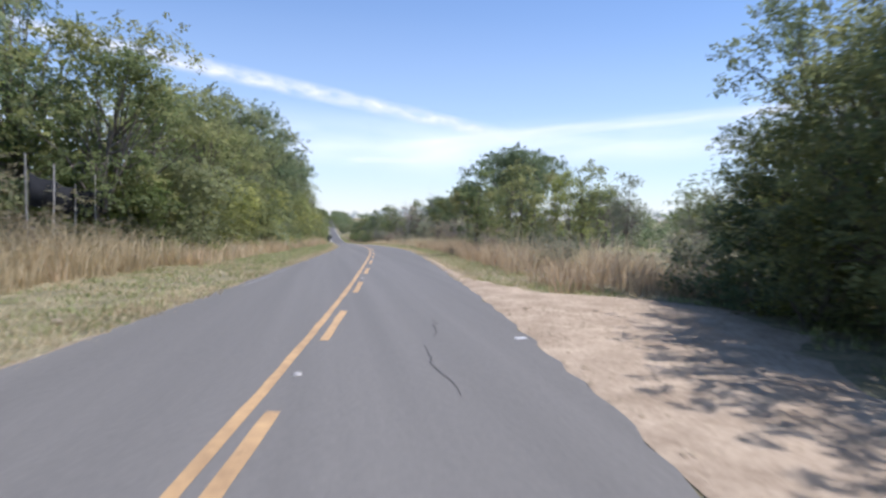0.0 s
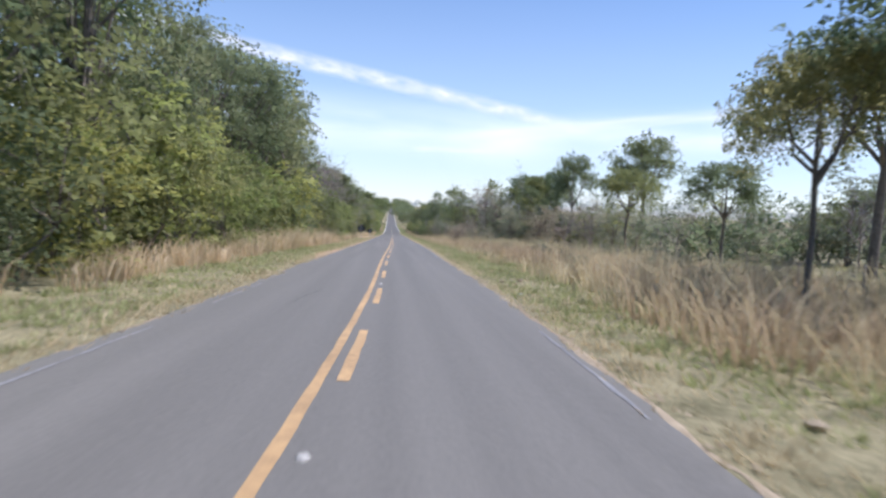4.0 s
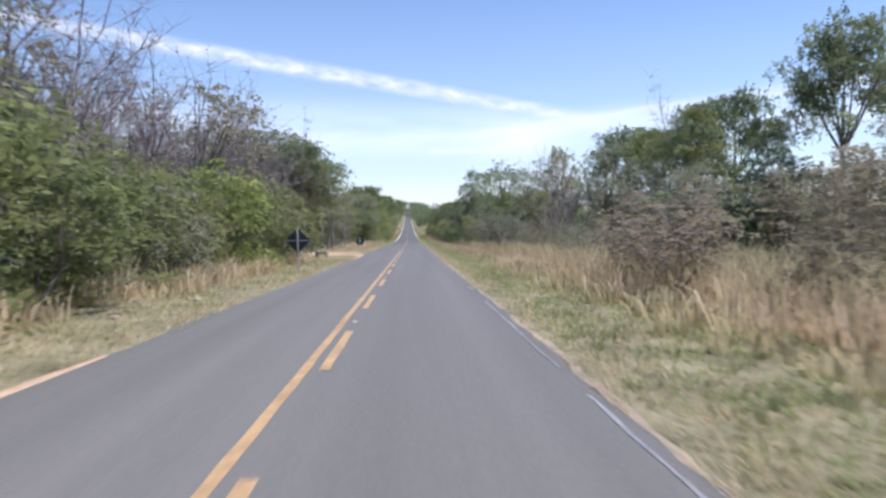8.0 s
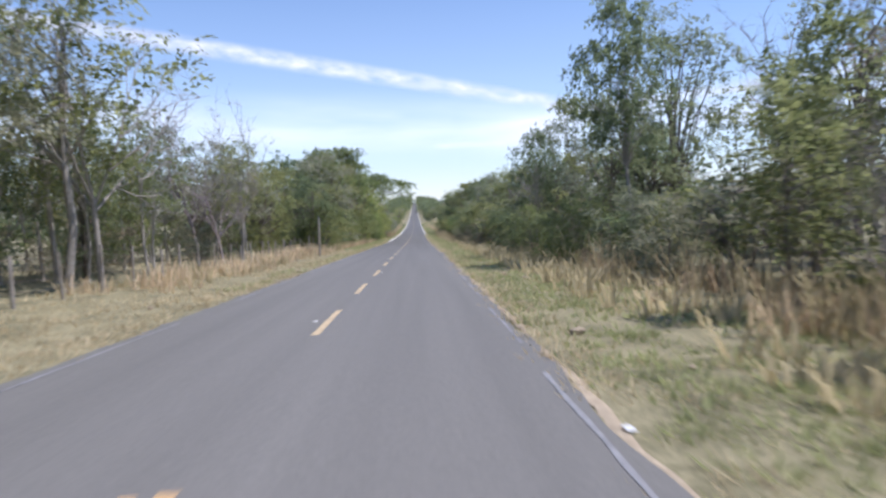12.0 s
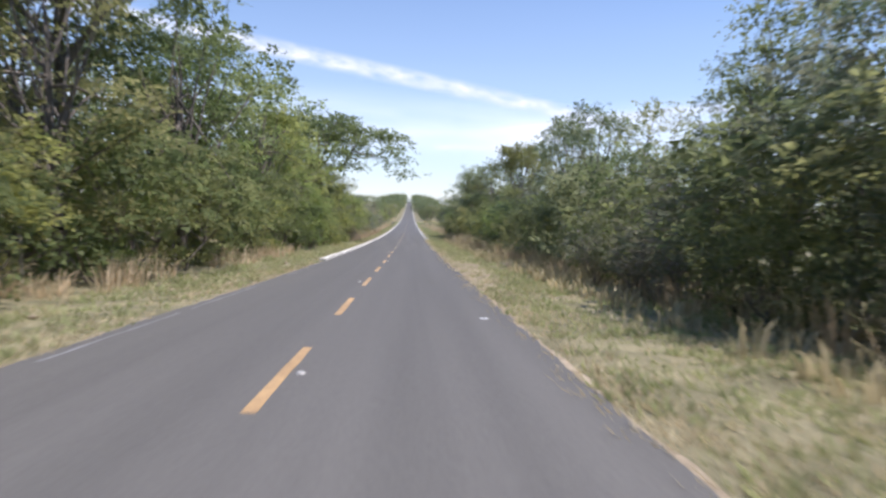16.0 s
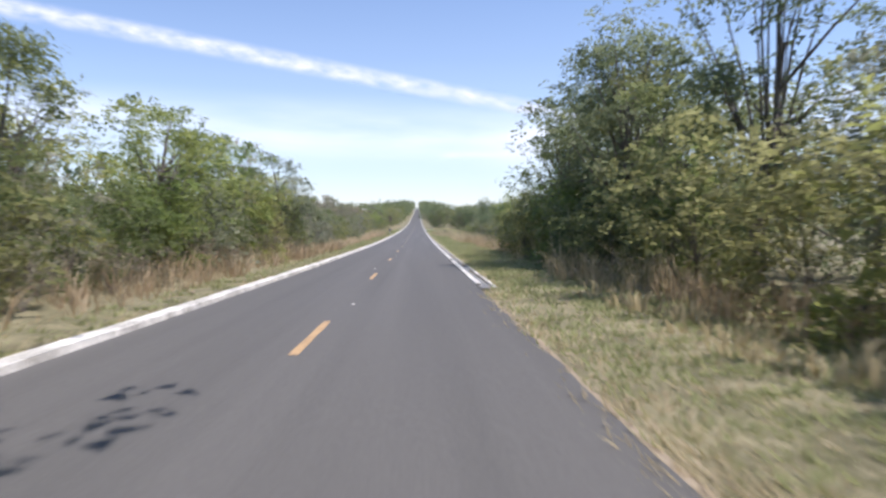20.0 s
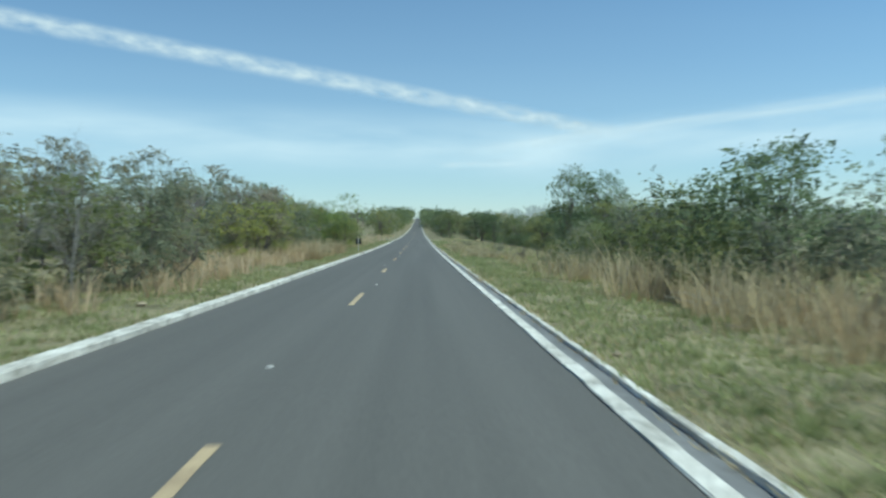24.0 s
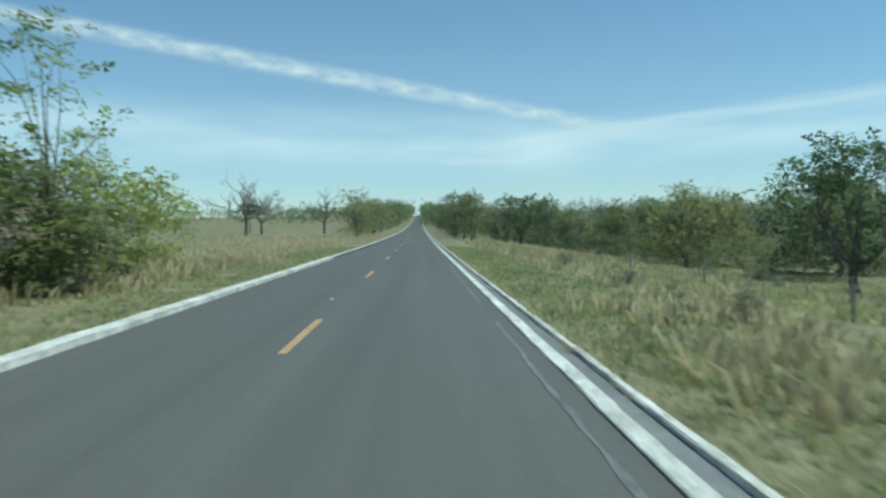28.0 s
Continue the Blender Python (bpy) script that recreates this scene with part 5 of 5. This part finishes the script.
grass("dry_cane", [(15, 25, -7.4, -10, 1.6), (20, 46, -6.0, -7.4, 0.35), (84, 118, -6.0, -7.6, 0.9), (16, 36, 6, 10, 0.35), (108, 136, -6, -8, 0.4), (346, 386, 7.5, 9.5, 0.3), (318, 330, 6.5, 8.0, 0.6), (42, 62, 5.4, 8.5, 0.7), (174, 188, 6.2, 9.0, 0.6), (80, 96, -5.6, -7.2, 0.8), (96, 112, -5.2, -7.2, 1.2)],
      1.9, 0.012, 9, M_STRAW, "tall dry canes with drooping tops", 8, 0.6, 0.2)
grass("tall_straw", [(284, 300, 5.8, 7.8, 2.2), (366, 384, 6.0, 8.2, 1.8), (3, 15, -6.8, -10.5, 1.6), (15, 25, -6.9, -10.6, 6.5), (78, 112, -5.2, -7.2, 3.4), (24, 60, -6.0, -7.4, 1.0), (310, 318, 5.8, 7.6, 3.0), (118, 128, 6.0, 8.5, 1.6), (228, 234, 6.0, 8.0, 1.6), (400, 414, -4.6, -8.6, 5.0)],
      1.45, 0.013, 18, M_STRAW, "tall pale straw grass standing in thick tufts", 10, 0.9, 0.28)
grass("drooping_cane", [(55, 72, 4.6, 9.5, 1.5), (18, 32, 5.2, 9, 0.9), (92, 112, 5.5, 9, 0.25), (176, 190, 6.0, 8.5, 0.35), (262, 268, 6.0, 7.5, 0.9)],
      1.7, 0.011, 10, M_STRAW, "long pale dry stalks bent over the verge", 9, 1.7, 0.25)
grass("pasture_grass", [(53, 112, 12, 40, 0.5), (376, 420, 6.5, 34, 2.6), (420, 478, 8.5, 34, 5.5), (478, 520, 7, 34, 2.2), (440, 542, -6, -40, 0.5)],
      0.34, 0.040, 9, M_VERGE, "rough green pasture grass", 5, 0.9, 0.35)


# ---- sky: a vapour trail and thin high clouds, far off ----
def cloud_band(name, mat, az0, el0, az1, el1, w0, w1, dist, label, seed):
    """A long ragged band high in the sky between two directions (degrees)."""
    r = np.random.RandomState(seed)
    centre = np.array([0.0, 200.0, 0.0])

    def way(az, el):
        return np.array([math.sin(radians(az)) * math.cos(radians(el)), math.cos(radians(az)) * math.cos(radians(el)), math.sin(radians(el))])
    a, b = way(az0, el0) * dist, way(az1, el1) * dist
    length = np.linalg.norm(b - a)
    ex = (b - a) / length
    mid = (a + b) / 2
    ez = -mid / np.linalg.norm(mid)
    ez = ez - ex * (ez @ ex)
    ez /= np.linalg.norm(ez)
    ey = np.cross(ez, ex)
    n, c = 80, 7
    verts = []
    for i in range(n + 1):
        t = i / n
        w = (w0 + (w1 - w0) * t) * (1.1 + 0.08 * math.sin(i * 0.9) * r.uniform(0.3, 1))
        for j in range(c):
            verts.append(((t - 0.5), (j / (c - 1) - 0.5) * 2 * w / w0 * 0.5, 0.0))
    faces = [(i * c + j, i * c + j + 1, (i + 1) * c + j + 1, (i + 1) * c + j) for i in range(n) for j in range(c - 1)]
    ob = new(name, mesh_from(name, verts, np.array(faces), mat))
    m = Matrix((ex * length, ey * dist * math.radians(w0) * 2, ez)).transposed().to_4x4()
    m.translation = Vector(mid + centre)
    ob.matrix_basis = m
    return tagged(ob, label, "cloud", kind="structure")


def cloud_material(name, strength, opacity, grain, stretch, core=0.0, colour=(1.0, 0.98, 0.97)):
    m = bpy.data.materials.new(name)
    m.use_nodes = True
    n, l = m.node_tree.nodes, m.node_tree.links
    co, sep, mp = n.new("ShaderNodeTexCoord"), n.new("ShaderNodeSeparateXYZ"), n.new("ShaderNodeMapping")
    l.new(co.outputs["Object"], sep.inputs[0])
    l.new(co.outputs["Object"], mp.inputs["Vector"])
    mp.inputs["Scale"].default_value = (stretch, 1.6, 1)
    tex = n.new("ShaderNodeTexNoise")
    tex.inputs["Scale"].default_value, tex.inputs["Detail"].default_value = grain, 6
    l.new(mp.outputs[0], tex.inputs["Vector"])

    def fade(out, lo, hi):
        ab = n.new("ShaderNodeMath")
        ab.operation = "ABSOLUTE"
        l.new(out, ab.inputs[0])
        rg = n.new("ShaderNodeMapRange")
        rg.interpolation_type = "SMOOTHSTEP"
        rg.inputs["From Min"].default_value, rg.inputs["From Max"].default_value = lo, hi
        rg.inputs["To Min"].default_value, rg.inputs["To Max"].default_value = 1, 0
        l.new(ab.outputs[0], rg.inputs["Value"])
        return rg.outputs["Result"]
    across, along = fade(sep.outputs["Y"], core, 0.48), fade(sep.outputs["X"], 0.36, 0.5)
    nz = n.new("ShaderNodeMapRange")
    nz.inputs["From Min"].default_value, nz.inputs["From Max"].default_value = 0.25, 0.68
    l.new(tex.outputs["Fac"], nz.inputs["Value"])
    prod = None
    for out in (across, along, nz.outputs["Result"]):
        mu = n.new("ShaderNodeMath")
        mu.operation = "MULTIPLY"
        l.new(out, mu.inputs[0])
        if prod is None:
            mu.inputs[1].default_value = opacity
        else:
            l.new(prod, mu.inputs[1])
        prod = mu.outputs[0]
    em, tr, ms = n.new("ShaderNodeEmission"), n.new("ShaderNodeBsdfTransparent"), n.new("ShaderNodeMixShader")
    em.inputs["Color"].default_value, em.inputs["Strength"].default_value = (*colour, 1), strength
    l.new(prod, ms.inputs["Fac"])
    l.new(tr.outputs[0], ms.inputs[1])
    l.new(em.outputs[0], ms.inputs[2])
    l.new(ms.outputs[0], n["Material Output"].inputs["Surface"])
    return m


M_TRAIL = cloud_material("vapour_trail_white", 0.95, 0.95, 1.5, 24, 0.05)
M_CIRRUS = cloud_material("thin_cirrus_white", 1.1, 0.75, 1.6, 2.2, 0.0, (0.94, 0.97, 1.0))
M_STREAK = cloud_material("cirrus_streak_white", 1.05, 0.6, 1.2, 6, 0.05)
cloud_band("vapour_trail", M_TRAIL, -46, 14.8, 20, 6.7, 0.85, 0.62, 4700, "long white vapour trail slanting down the sky", 1)
cloud_band("cirrus_cloud", M_CIRRUS, -40, 6.5, 16, 6.0, 3.3, 3.3, 4750, "thin white veil of cirrus low in the sky", 2)
cloud_band("cirrus_cloud", M_CIRRUS, 4, 5.5, 50, 7.5, 2.8, 2.8, 4760, "thin white veil of cirrus low in the sky", 3)
cloud_band("cirrus_streak", M_STREAK, 2, 6.0, 52, 9.6, 0.65, 0.65, 4740, "narrow bright streak of high cloud", 5)
cloud_band("cirrus_streak", M_STREAK, 1.5, 5.2, 10, 5.3, 0.35, 0.35, 4730, "narrow bright streak of high cloud", 6)

M_HAZE = cloud_material("pale_horizon_haze", 0.8, 0.65, 0.5, 0.6, 0.0, (0.88, 0.94, 1.0))
cloud_band("horizon_haze", M_HAZE, -75, 1.0, 75, 1.0, 6.5, 6.5, 4850, "pale haze low along the horizon", 4)

# ---- signs seen from behind ----
def sign_post(s, u, height, mat, r=0.035, wood=True):
    thing = new("traffic_sign")
    thing.location = at(s, u)
    if wood:
        part("post", box((0.065, 0.065, height + 0.4), (0, 0, (height - 0.4) / 2), 0.008), mat, thing)
    else:
        part("post", rod((0, 0, -0.4), (0, 0, height), r), mat, thing)
    return thing


def plate(points, y, thick=0.012):
    bm = bmesh.new()
    f = bm.faces.new([bm.verts.new((x, y, z)) for x, z in points])
    ex = bmesh.ops.extrude_face_region(bm, geom=[f])
    bmesh.ops.translate(bm, verts=[g for g in ex["geom"] if isinstance(g, bmesh.types.BMVert)], vec=(0, thick, 0))
    bmesh.ops.recalc_face_normals(bm, faces=bm.faces[:])
    return bm


def diamond_sign(s, u):
    thing = sign_post(s, u, 1.93, M_PALEWOOD)
    tagged(thing, "diamond road sign seen from behind, dark back with crossed braces", "road sign")
    c, h = 1.38, 0.55
    p = part("sign_plate", plate([(0, c - h), (h, c), (0, c + h), (-h, c)], 0.05), M_SIGNBACK, thing, "dark diamond back")
    part("cross_brace", box((1.0, 0.03, 0.05), (0, -0.05, c), 0.004), M_STEEL, thing, "pale horizontal brace")


def round_sign(s, u):
    thing = sign_post(s, u, 1.43, M_PAINTPOST)
    tagged(thing, "round road sign seen from behind on a white post", "road sign")
    part("sign_plate", plate([(0.42 * math.cos(i * math.pi / 16), 1.02 + 0.42 * math.sin(i * math.pi / 16)) for i in range(32)], 0.05), M_SIGNBACK, thing, "dark round back")


def board_sign(s, u):
    thing = sign_post(s, u, 1.15, M_PAINTPOST)
    tagged(thing, "small rectangular marker board seen from behind on a white post", "road sign")
    for sx in (-1, 1):
        part("sign_plate", plate([(sx * 0.06, 0.60), (sx * 0.25, 0.60), (sx * 0.25, 1.12), (sx * 0.06, 1.12)][::sx], 0.05), M_SIGNBACK, thing, "dark board back")


diamond_sign(132.6, -3.95)
round_sign(169.2, -4.15)
board_sign(419.4, -3.95)

# ---- fences ----
def fence(s0, s1, u, step, height, name_label, seed, mat=M_WOOD, wires=4, net=False, thick=0.045):
    r = random.Random(seed)
    thing = tagged(new("wire_fence"), name_label, "fence")
    kinds = []
    for _ in range(3):
        lean = (r.uniform(-0.06, 0.06), r.uniform(-0.06, 0.06))
        bm = rod((0, 0, -0.3), (lean[0], lean[1], height), thick, thick * 0.8, 7)
        for v in bm.verts:
            v.co += Vector((r.uniform(-0.01, 0.01), r.uniform(-0.01, 0.01), 0))
        me = bpy.data.meshes.new("fence_post")
        bm.to_mesh(me)
        bm.free()
        me.materials.append(mat)
        kinds.append(me)
    for s in np.arange(s0, s1, step):
        if on_soil(s, u):
            continue
        ob = new("fence_post", kinds[r.randrange(3)])
        ob.parent = thing
        ob.matrix_basis = Matrix.Translation(at(s, u + r.uniform(-0.1, 0.1))) @ Matrix.Rotation(r.uniform(0, 6), 4, "Z") @ Matrix.Diagonal((1, 1, r.uniform(0.85, 1.12), 1))
    for k in range(wires):
        segs = []
        pts = [np.array(at(s, u, height * (0.28 + 0.2 * k))) for s in np.arange(s0, s1 + 0.1, step)]
        for s, a, b in zip(np.arange(s0, s1, step), pts[:-1], pts[1:]):
            if not on_soil(s, u) and not on_soil(s + step, u):
                m = (a + b) / 2 - [0, 0, 0.02]
                segs += [(a, m, 0.006, 0.006), (m, b, 0.006, 0.006)]
        v, q = tubes(segs, 3)
        part("wire", mesh_from("wire", v, q, M_WIRE), M_WIRE, thing)
    if net:
        for s in np.arange(s0, s1 - step, step):
            if r.uniform(0, 1) < 0.15:
                continue
            n = 6
            verts = []
            for i in range(n + 1):
                for h in (height * 0.93 - 0.1 * math.sin(math.pi * i / n), height * 0.62 + r.uniform(-0.12, 0.12)):
                    p = at(s + step * i / n, u, h)
                    verts += [p - Vector((0.006, 0, 0)), p + Vector((0.006, 0, 0))]
            faces = []
            for i in range(n):
                a, b = 4 * i, 4 * i + 4
                faces += [(a, b, b + 2, a + 2), (a + 1, a + 3, b + 3, b + 1), (a, a + 1, b + 1, b), (a + 2, b + 2, b + 3, a + 3)]
            part("netting", mesh_from("netting", verts, np.array(faces), M_NET), M_NET, thing, "sagging dark shade netting")


M_NET = material("dark_netting", (0.012, 0.013, 0.014), (0.03, 0.03, 0.032), 0.95, 30, 2, 0.3, 0.1)
fence(173, 216, -7.6, 2.1, 1.25, "wire fence with weathered wooden posts before the wood", 1)
fence(216, 244, -7.2, 2.3, 1.25, "wire fence with weathered wooden posts before the wood", 2)
fence(19.9, 25.5, -9.6, 1.4, 3.0, "tall stick fence with dark netting among dry grass", 3, M_PALEWOOD, wires=3, net=True, thick=0.032)
fence(53, 111.1, 13.5, 3.0, 1.2, "old pasture fence with leaning posts", 4)
fence(411, 462, 10.6, 7.3, 0.9, "row of old leaning fence posts in the field", 5, wires=0)
tall = tagged(new("wooden_pole", None), "tall weathered wooden pole on the verge", "pole")
tall.location = at(208.0, -5.1)
part("shaft", rod((0, 0, -0.3), (0.02, 0, 2.5), 0.07, 0.06), M_WOOD, tall)
part("cap", rod((0.02, 0, 2.5), (0.02, 0, 2.62), 0.03, 0.02), M_STEEL, tall)


# ---- culvert heads, stones and litter ----
M_OLDCONCRETE = material("soiled_old_concrete", (0.075, 0.066, 0.055), (0.19, 0.17, 0.145), 0.95, 8, 1.2, 0.5, 0.1)


def culvert(s, u, turn=0.0, tall=1.0):
    thing = tagged(new("culvert_head"), "small weathered concrete culvert head, limewashed on its end", "culvert")
    thing.matrix_basis = Matrix.Translation(at(s, u)) @ Matrix.Rotation(turn, 4, "Z") @ Matrix.Diagonal((1, 1, tall, 1))
    part("block", box((0.9, 0.35, 0.6), (0, 0, 0.12), 0.03), M_OLDCONCRETE, thing)
    part("end_face", box((0.06, 0.36, 0.5), (0.48, 0, 0.14), 0.01), M_LIME, thing, "pale limewashed end")


culvert(22.5, -8.0, 0.3)
culvert(18.8, -9.0, 0.2)
# a low bank of red earth with rubble beside the track
def earth_bank(s0, s1, u, wide, high, seed):
    r = np.random.RandomState(seed)
    n, c = 26, 9
    verts = []
    for i in range(n + 1):
        for j in range(c):
            e = abs(math.sin(math.pi * i / n)) ** 0.5 * math.sin(math.pi * j / (c - 1))
            verts.append(at(s0 + (s1 - s0) * i / n, u + wide * (j / (c - 1) - 0.5), high * e * r.uniform(0.6, 1.2) - 0.06 * (e < 0.05)))
    faces = [(i * c + j, i * c + j + 1, (i + 1) * c + j + 1, (i + 1) * c + j) for i in range(n) for j in range(c - 1)]
    ob = new("earth_bank", mesh_from("earth_bank", verts, np.array(faces), M_REDEARTH, True))
    tagged(ob, "low bank of reddish earth beside the dirt track", "soil", kind="structure")


M_REDEARTH = material("reddish_earth", (0.20, 0.12, 0.085), (0.42, 0.27, 0.19), 0.95, 6, 0.7, 0.9, 0.1, where="World")
earth_bank(138, 155.5, -7.6, 2.6, 0.45, 3)


M_DRYWOOD = material("bleached_dry_wood", (0.34, 0.28, 0.21), (0.60, 0.53, 0.42), 0.95, 9, 1.2, 0.3, 0.1)


def brushwood(s, u, count, spread, seed):
    """A heap of dead branches lying on the verge."""
    r = np.random.RandomState(seed)
    thing = tagged(new("brushwood"), "heap of dry dead branches lying on the verge", "dead branches")
    thing.location = at(s, u)
    for _ in range(count * 2):
        p = np.r_[r.uniform(-spread, spread, 2), r.uniform(0.03, 0.3)]
        a = r.uniform(0, 6.28)
        d = np.array([math.cos(a), math.sin(a), r.uniform(-0.05, 0.3)])
        rad, way = r.uniform(0.005, 0.012), [p]
        for i in range(r.randint(2, 5)):
            p = p + d * r.uniform(0.2, 0.4)
            way.append(p)
            d = bend(r, d, 0.22) * np.array([1, 1, 0.6])
        verts = []
        for i, q in enumerate(way):
            e = way[min(i + 1, len(way) - 1)] - way[max(i - 1, 0)]
            e1 = np.cross(e, (0, 0, 1))
            e1 /= np.linalg.norm(e1)
            e2 = np.cross(e, e1) / np.linalg.norm(e)
            w = rad * (1 - 0.7 * i / len(way))
            verts += [q + e1 * w, q + e2 * w, q - e1 * w, q - e2 * w]
        faces = [(4 * i + k, 4 * i + (k + 1) % 4, 4 * i + 4 + (k + 1) % 4, 4 * i + 4 + k) for i in range(len(way) - 1) for k in range(4)]
        part("branch", mesh_from("branch", verts, np.array(faces), M_DRYWOOD), M_DRYWOOD, thing)


for i, (s, u, n) in enumerate(((16.8, 5.4, 12), (18.2, 6.0, 10), (94.5, 6.2, 10), (96.5, 5.2, 8), (66, 6.5, 8), (144, -6.2, 8), (255, 5.4, 6), (372, 7.2, 7), (180, 7.6, 6))):
    brushwood(s, u, n, 0.8, 40 + i)
culvert(155.4, -6.1, 0.4)
culvert(167.4, -8.8, 0.2, 0.5)
rl = random.Random(12)
stone_bm = bmesh.new()
bmesh.ops.create_icosphere(stone_bm, subdivisions=1, radius=0.09)
for v in stone_bm.verts:
    v.co *= rl.uniform(0.7, 1.2)
    v.co.z *= 0.6
stone_me = bpy.data.meshes.new("stone")
stone_bm.to_mesh(stone_me)
stone_bm.free()
stone_me.materials.append(M_SAND)
for i in range(60):
    s, sg = rl.uniform(0, 470), rl.choice((-1, 1))
    ob = new("stone", stone_me)
    ob.matrix_basis = Matrix.Translation(at(s, sg * rl.uniform(3.2, 4.6), 0.03)) @ Matrix.Rotation(rl.uniform(0, 6), 4, "Z") @ Matrix.Scale(rl.uniform(0.5, 1.5), 4)
    tagged(ob, "small pale stone on the verge", "stone", "stones on the verge")
litter = box((0.22, 0.14, 0.05), (0, 0, 0.025), 0.015)
litter_me = bpy.data.meshes.new("litter")
litter.to_mesh(litter_me)
litter.free()
litter_me.materials.append(M_PAINTPOST)
for s, u in ((8.5, 2.6), (22.2, 2.75), (35.1, 2.75), (47.5, 3.2), (65.5, 3.3), (96.8, 2.85), (141.5, 2.9), (168.9, 2.95), (187.8, 2.95), (240, 2.5), (285.8, 3.0), (413.3, 7.8), (105.5, -4.4), (228.8, 3.2)):
    ob = new("litter", litter_me)
    ob.matrix_basis = Matrix.Translation(on_road(s, u, 0.0) if u < 2.9 and u > 0 else at(s, u, 0.02)) @ Matrix.Rotation(rl.uniform(0, 6), 4, "Z") @ Matrix.Scale(rl.uniform(0.4, 0.75), 4) @ Matrix.Diagonal((1, 1, 0.35, 1))
    tagged(ob, "scrap of white litter at the road's edge", "litter", "litter at the road's edge")


def gravel(areas, seed):
    """Loose pebbles on bare soil: areas of (s0, s1, u0, u1, count)."""
    r = np.random.RandomState(seed)
    shape = np.array([(1, 0, 0), (-0.5, 0.87, 0), (-0.5, -0.87, 0), (0.1, 0.05, 0.8)])
    verts = []
    for s0, s1, u0, u1, n in areas:
        for s, u, k in zip(r.uniform(s0, s1, n), r.uniform(u0, u1, n), r.uniform(0.012, 0.038, n)):
            a = r.uniform(0, 6.28)
            c, d = math.cos(a), math.sin(a)
            p = np.array(at(s, u, 0.03))
            verts += [p + k * np.array((x * c - y * d, x * d + y * c, z)) for x, y, z in shape * r.uniform(0.7, 1.3, (4, 3))]
    base = np.arange(len(verts) // 4)[:, None] * 4
    faces = np.concatenate([base + f for f in ((0, 1, 3), (1, 2, 3), (2, 0, 3))])
    ob = new("gravel", mesh_from("gravel", verts, faces, M_SAND))
    tagged(ob, "loose pale pebbles scattered on bare soil", "gravel", kind="stuff")


gravel(((4, 24, 2.75, 4.2, 900), (6, 14, 3.5, 7.5, 1100), (248, 266, 3.0, 4.2, 700), (156, 168, -3, -9, 700), (268, 312, 2.98, 3.3, 500), (24, 140, 2.74, 2.95, 900)), 21)
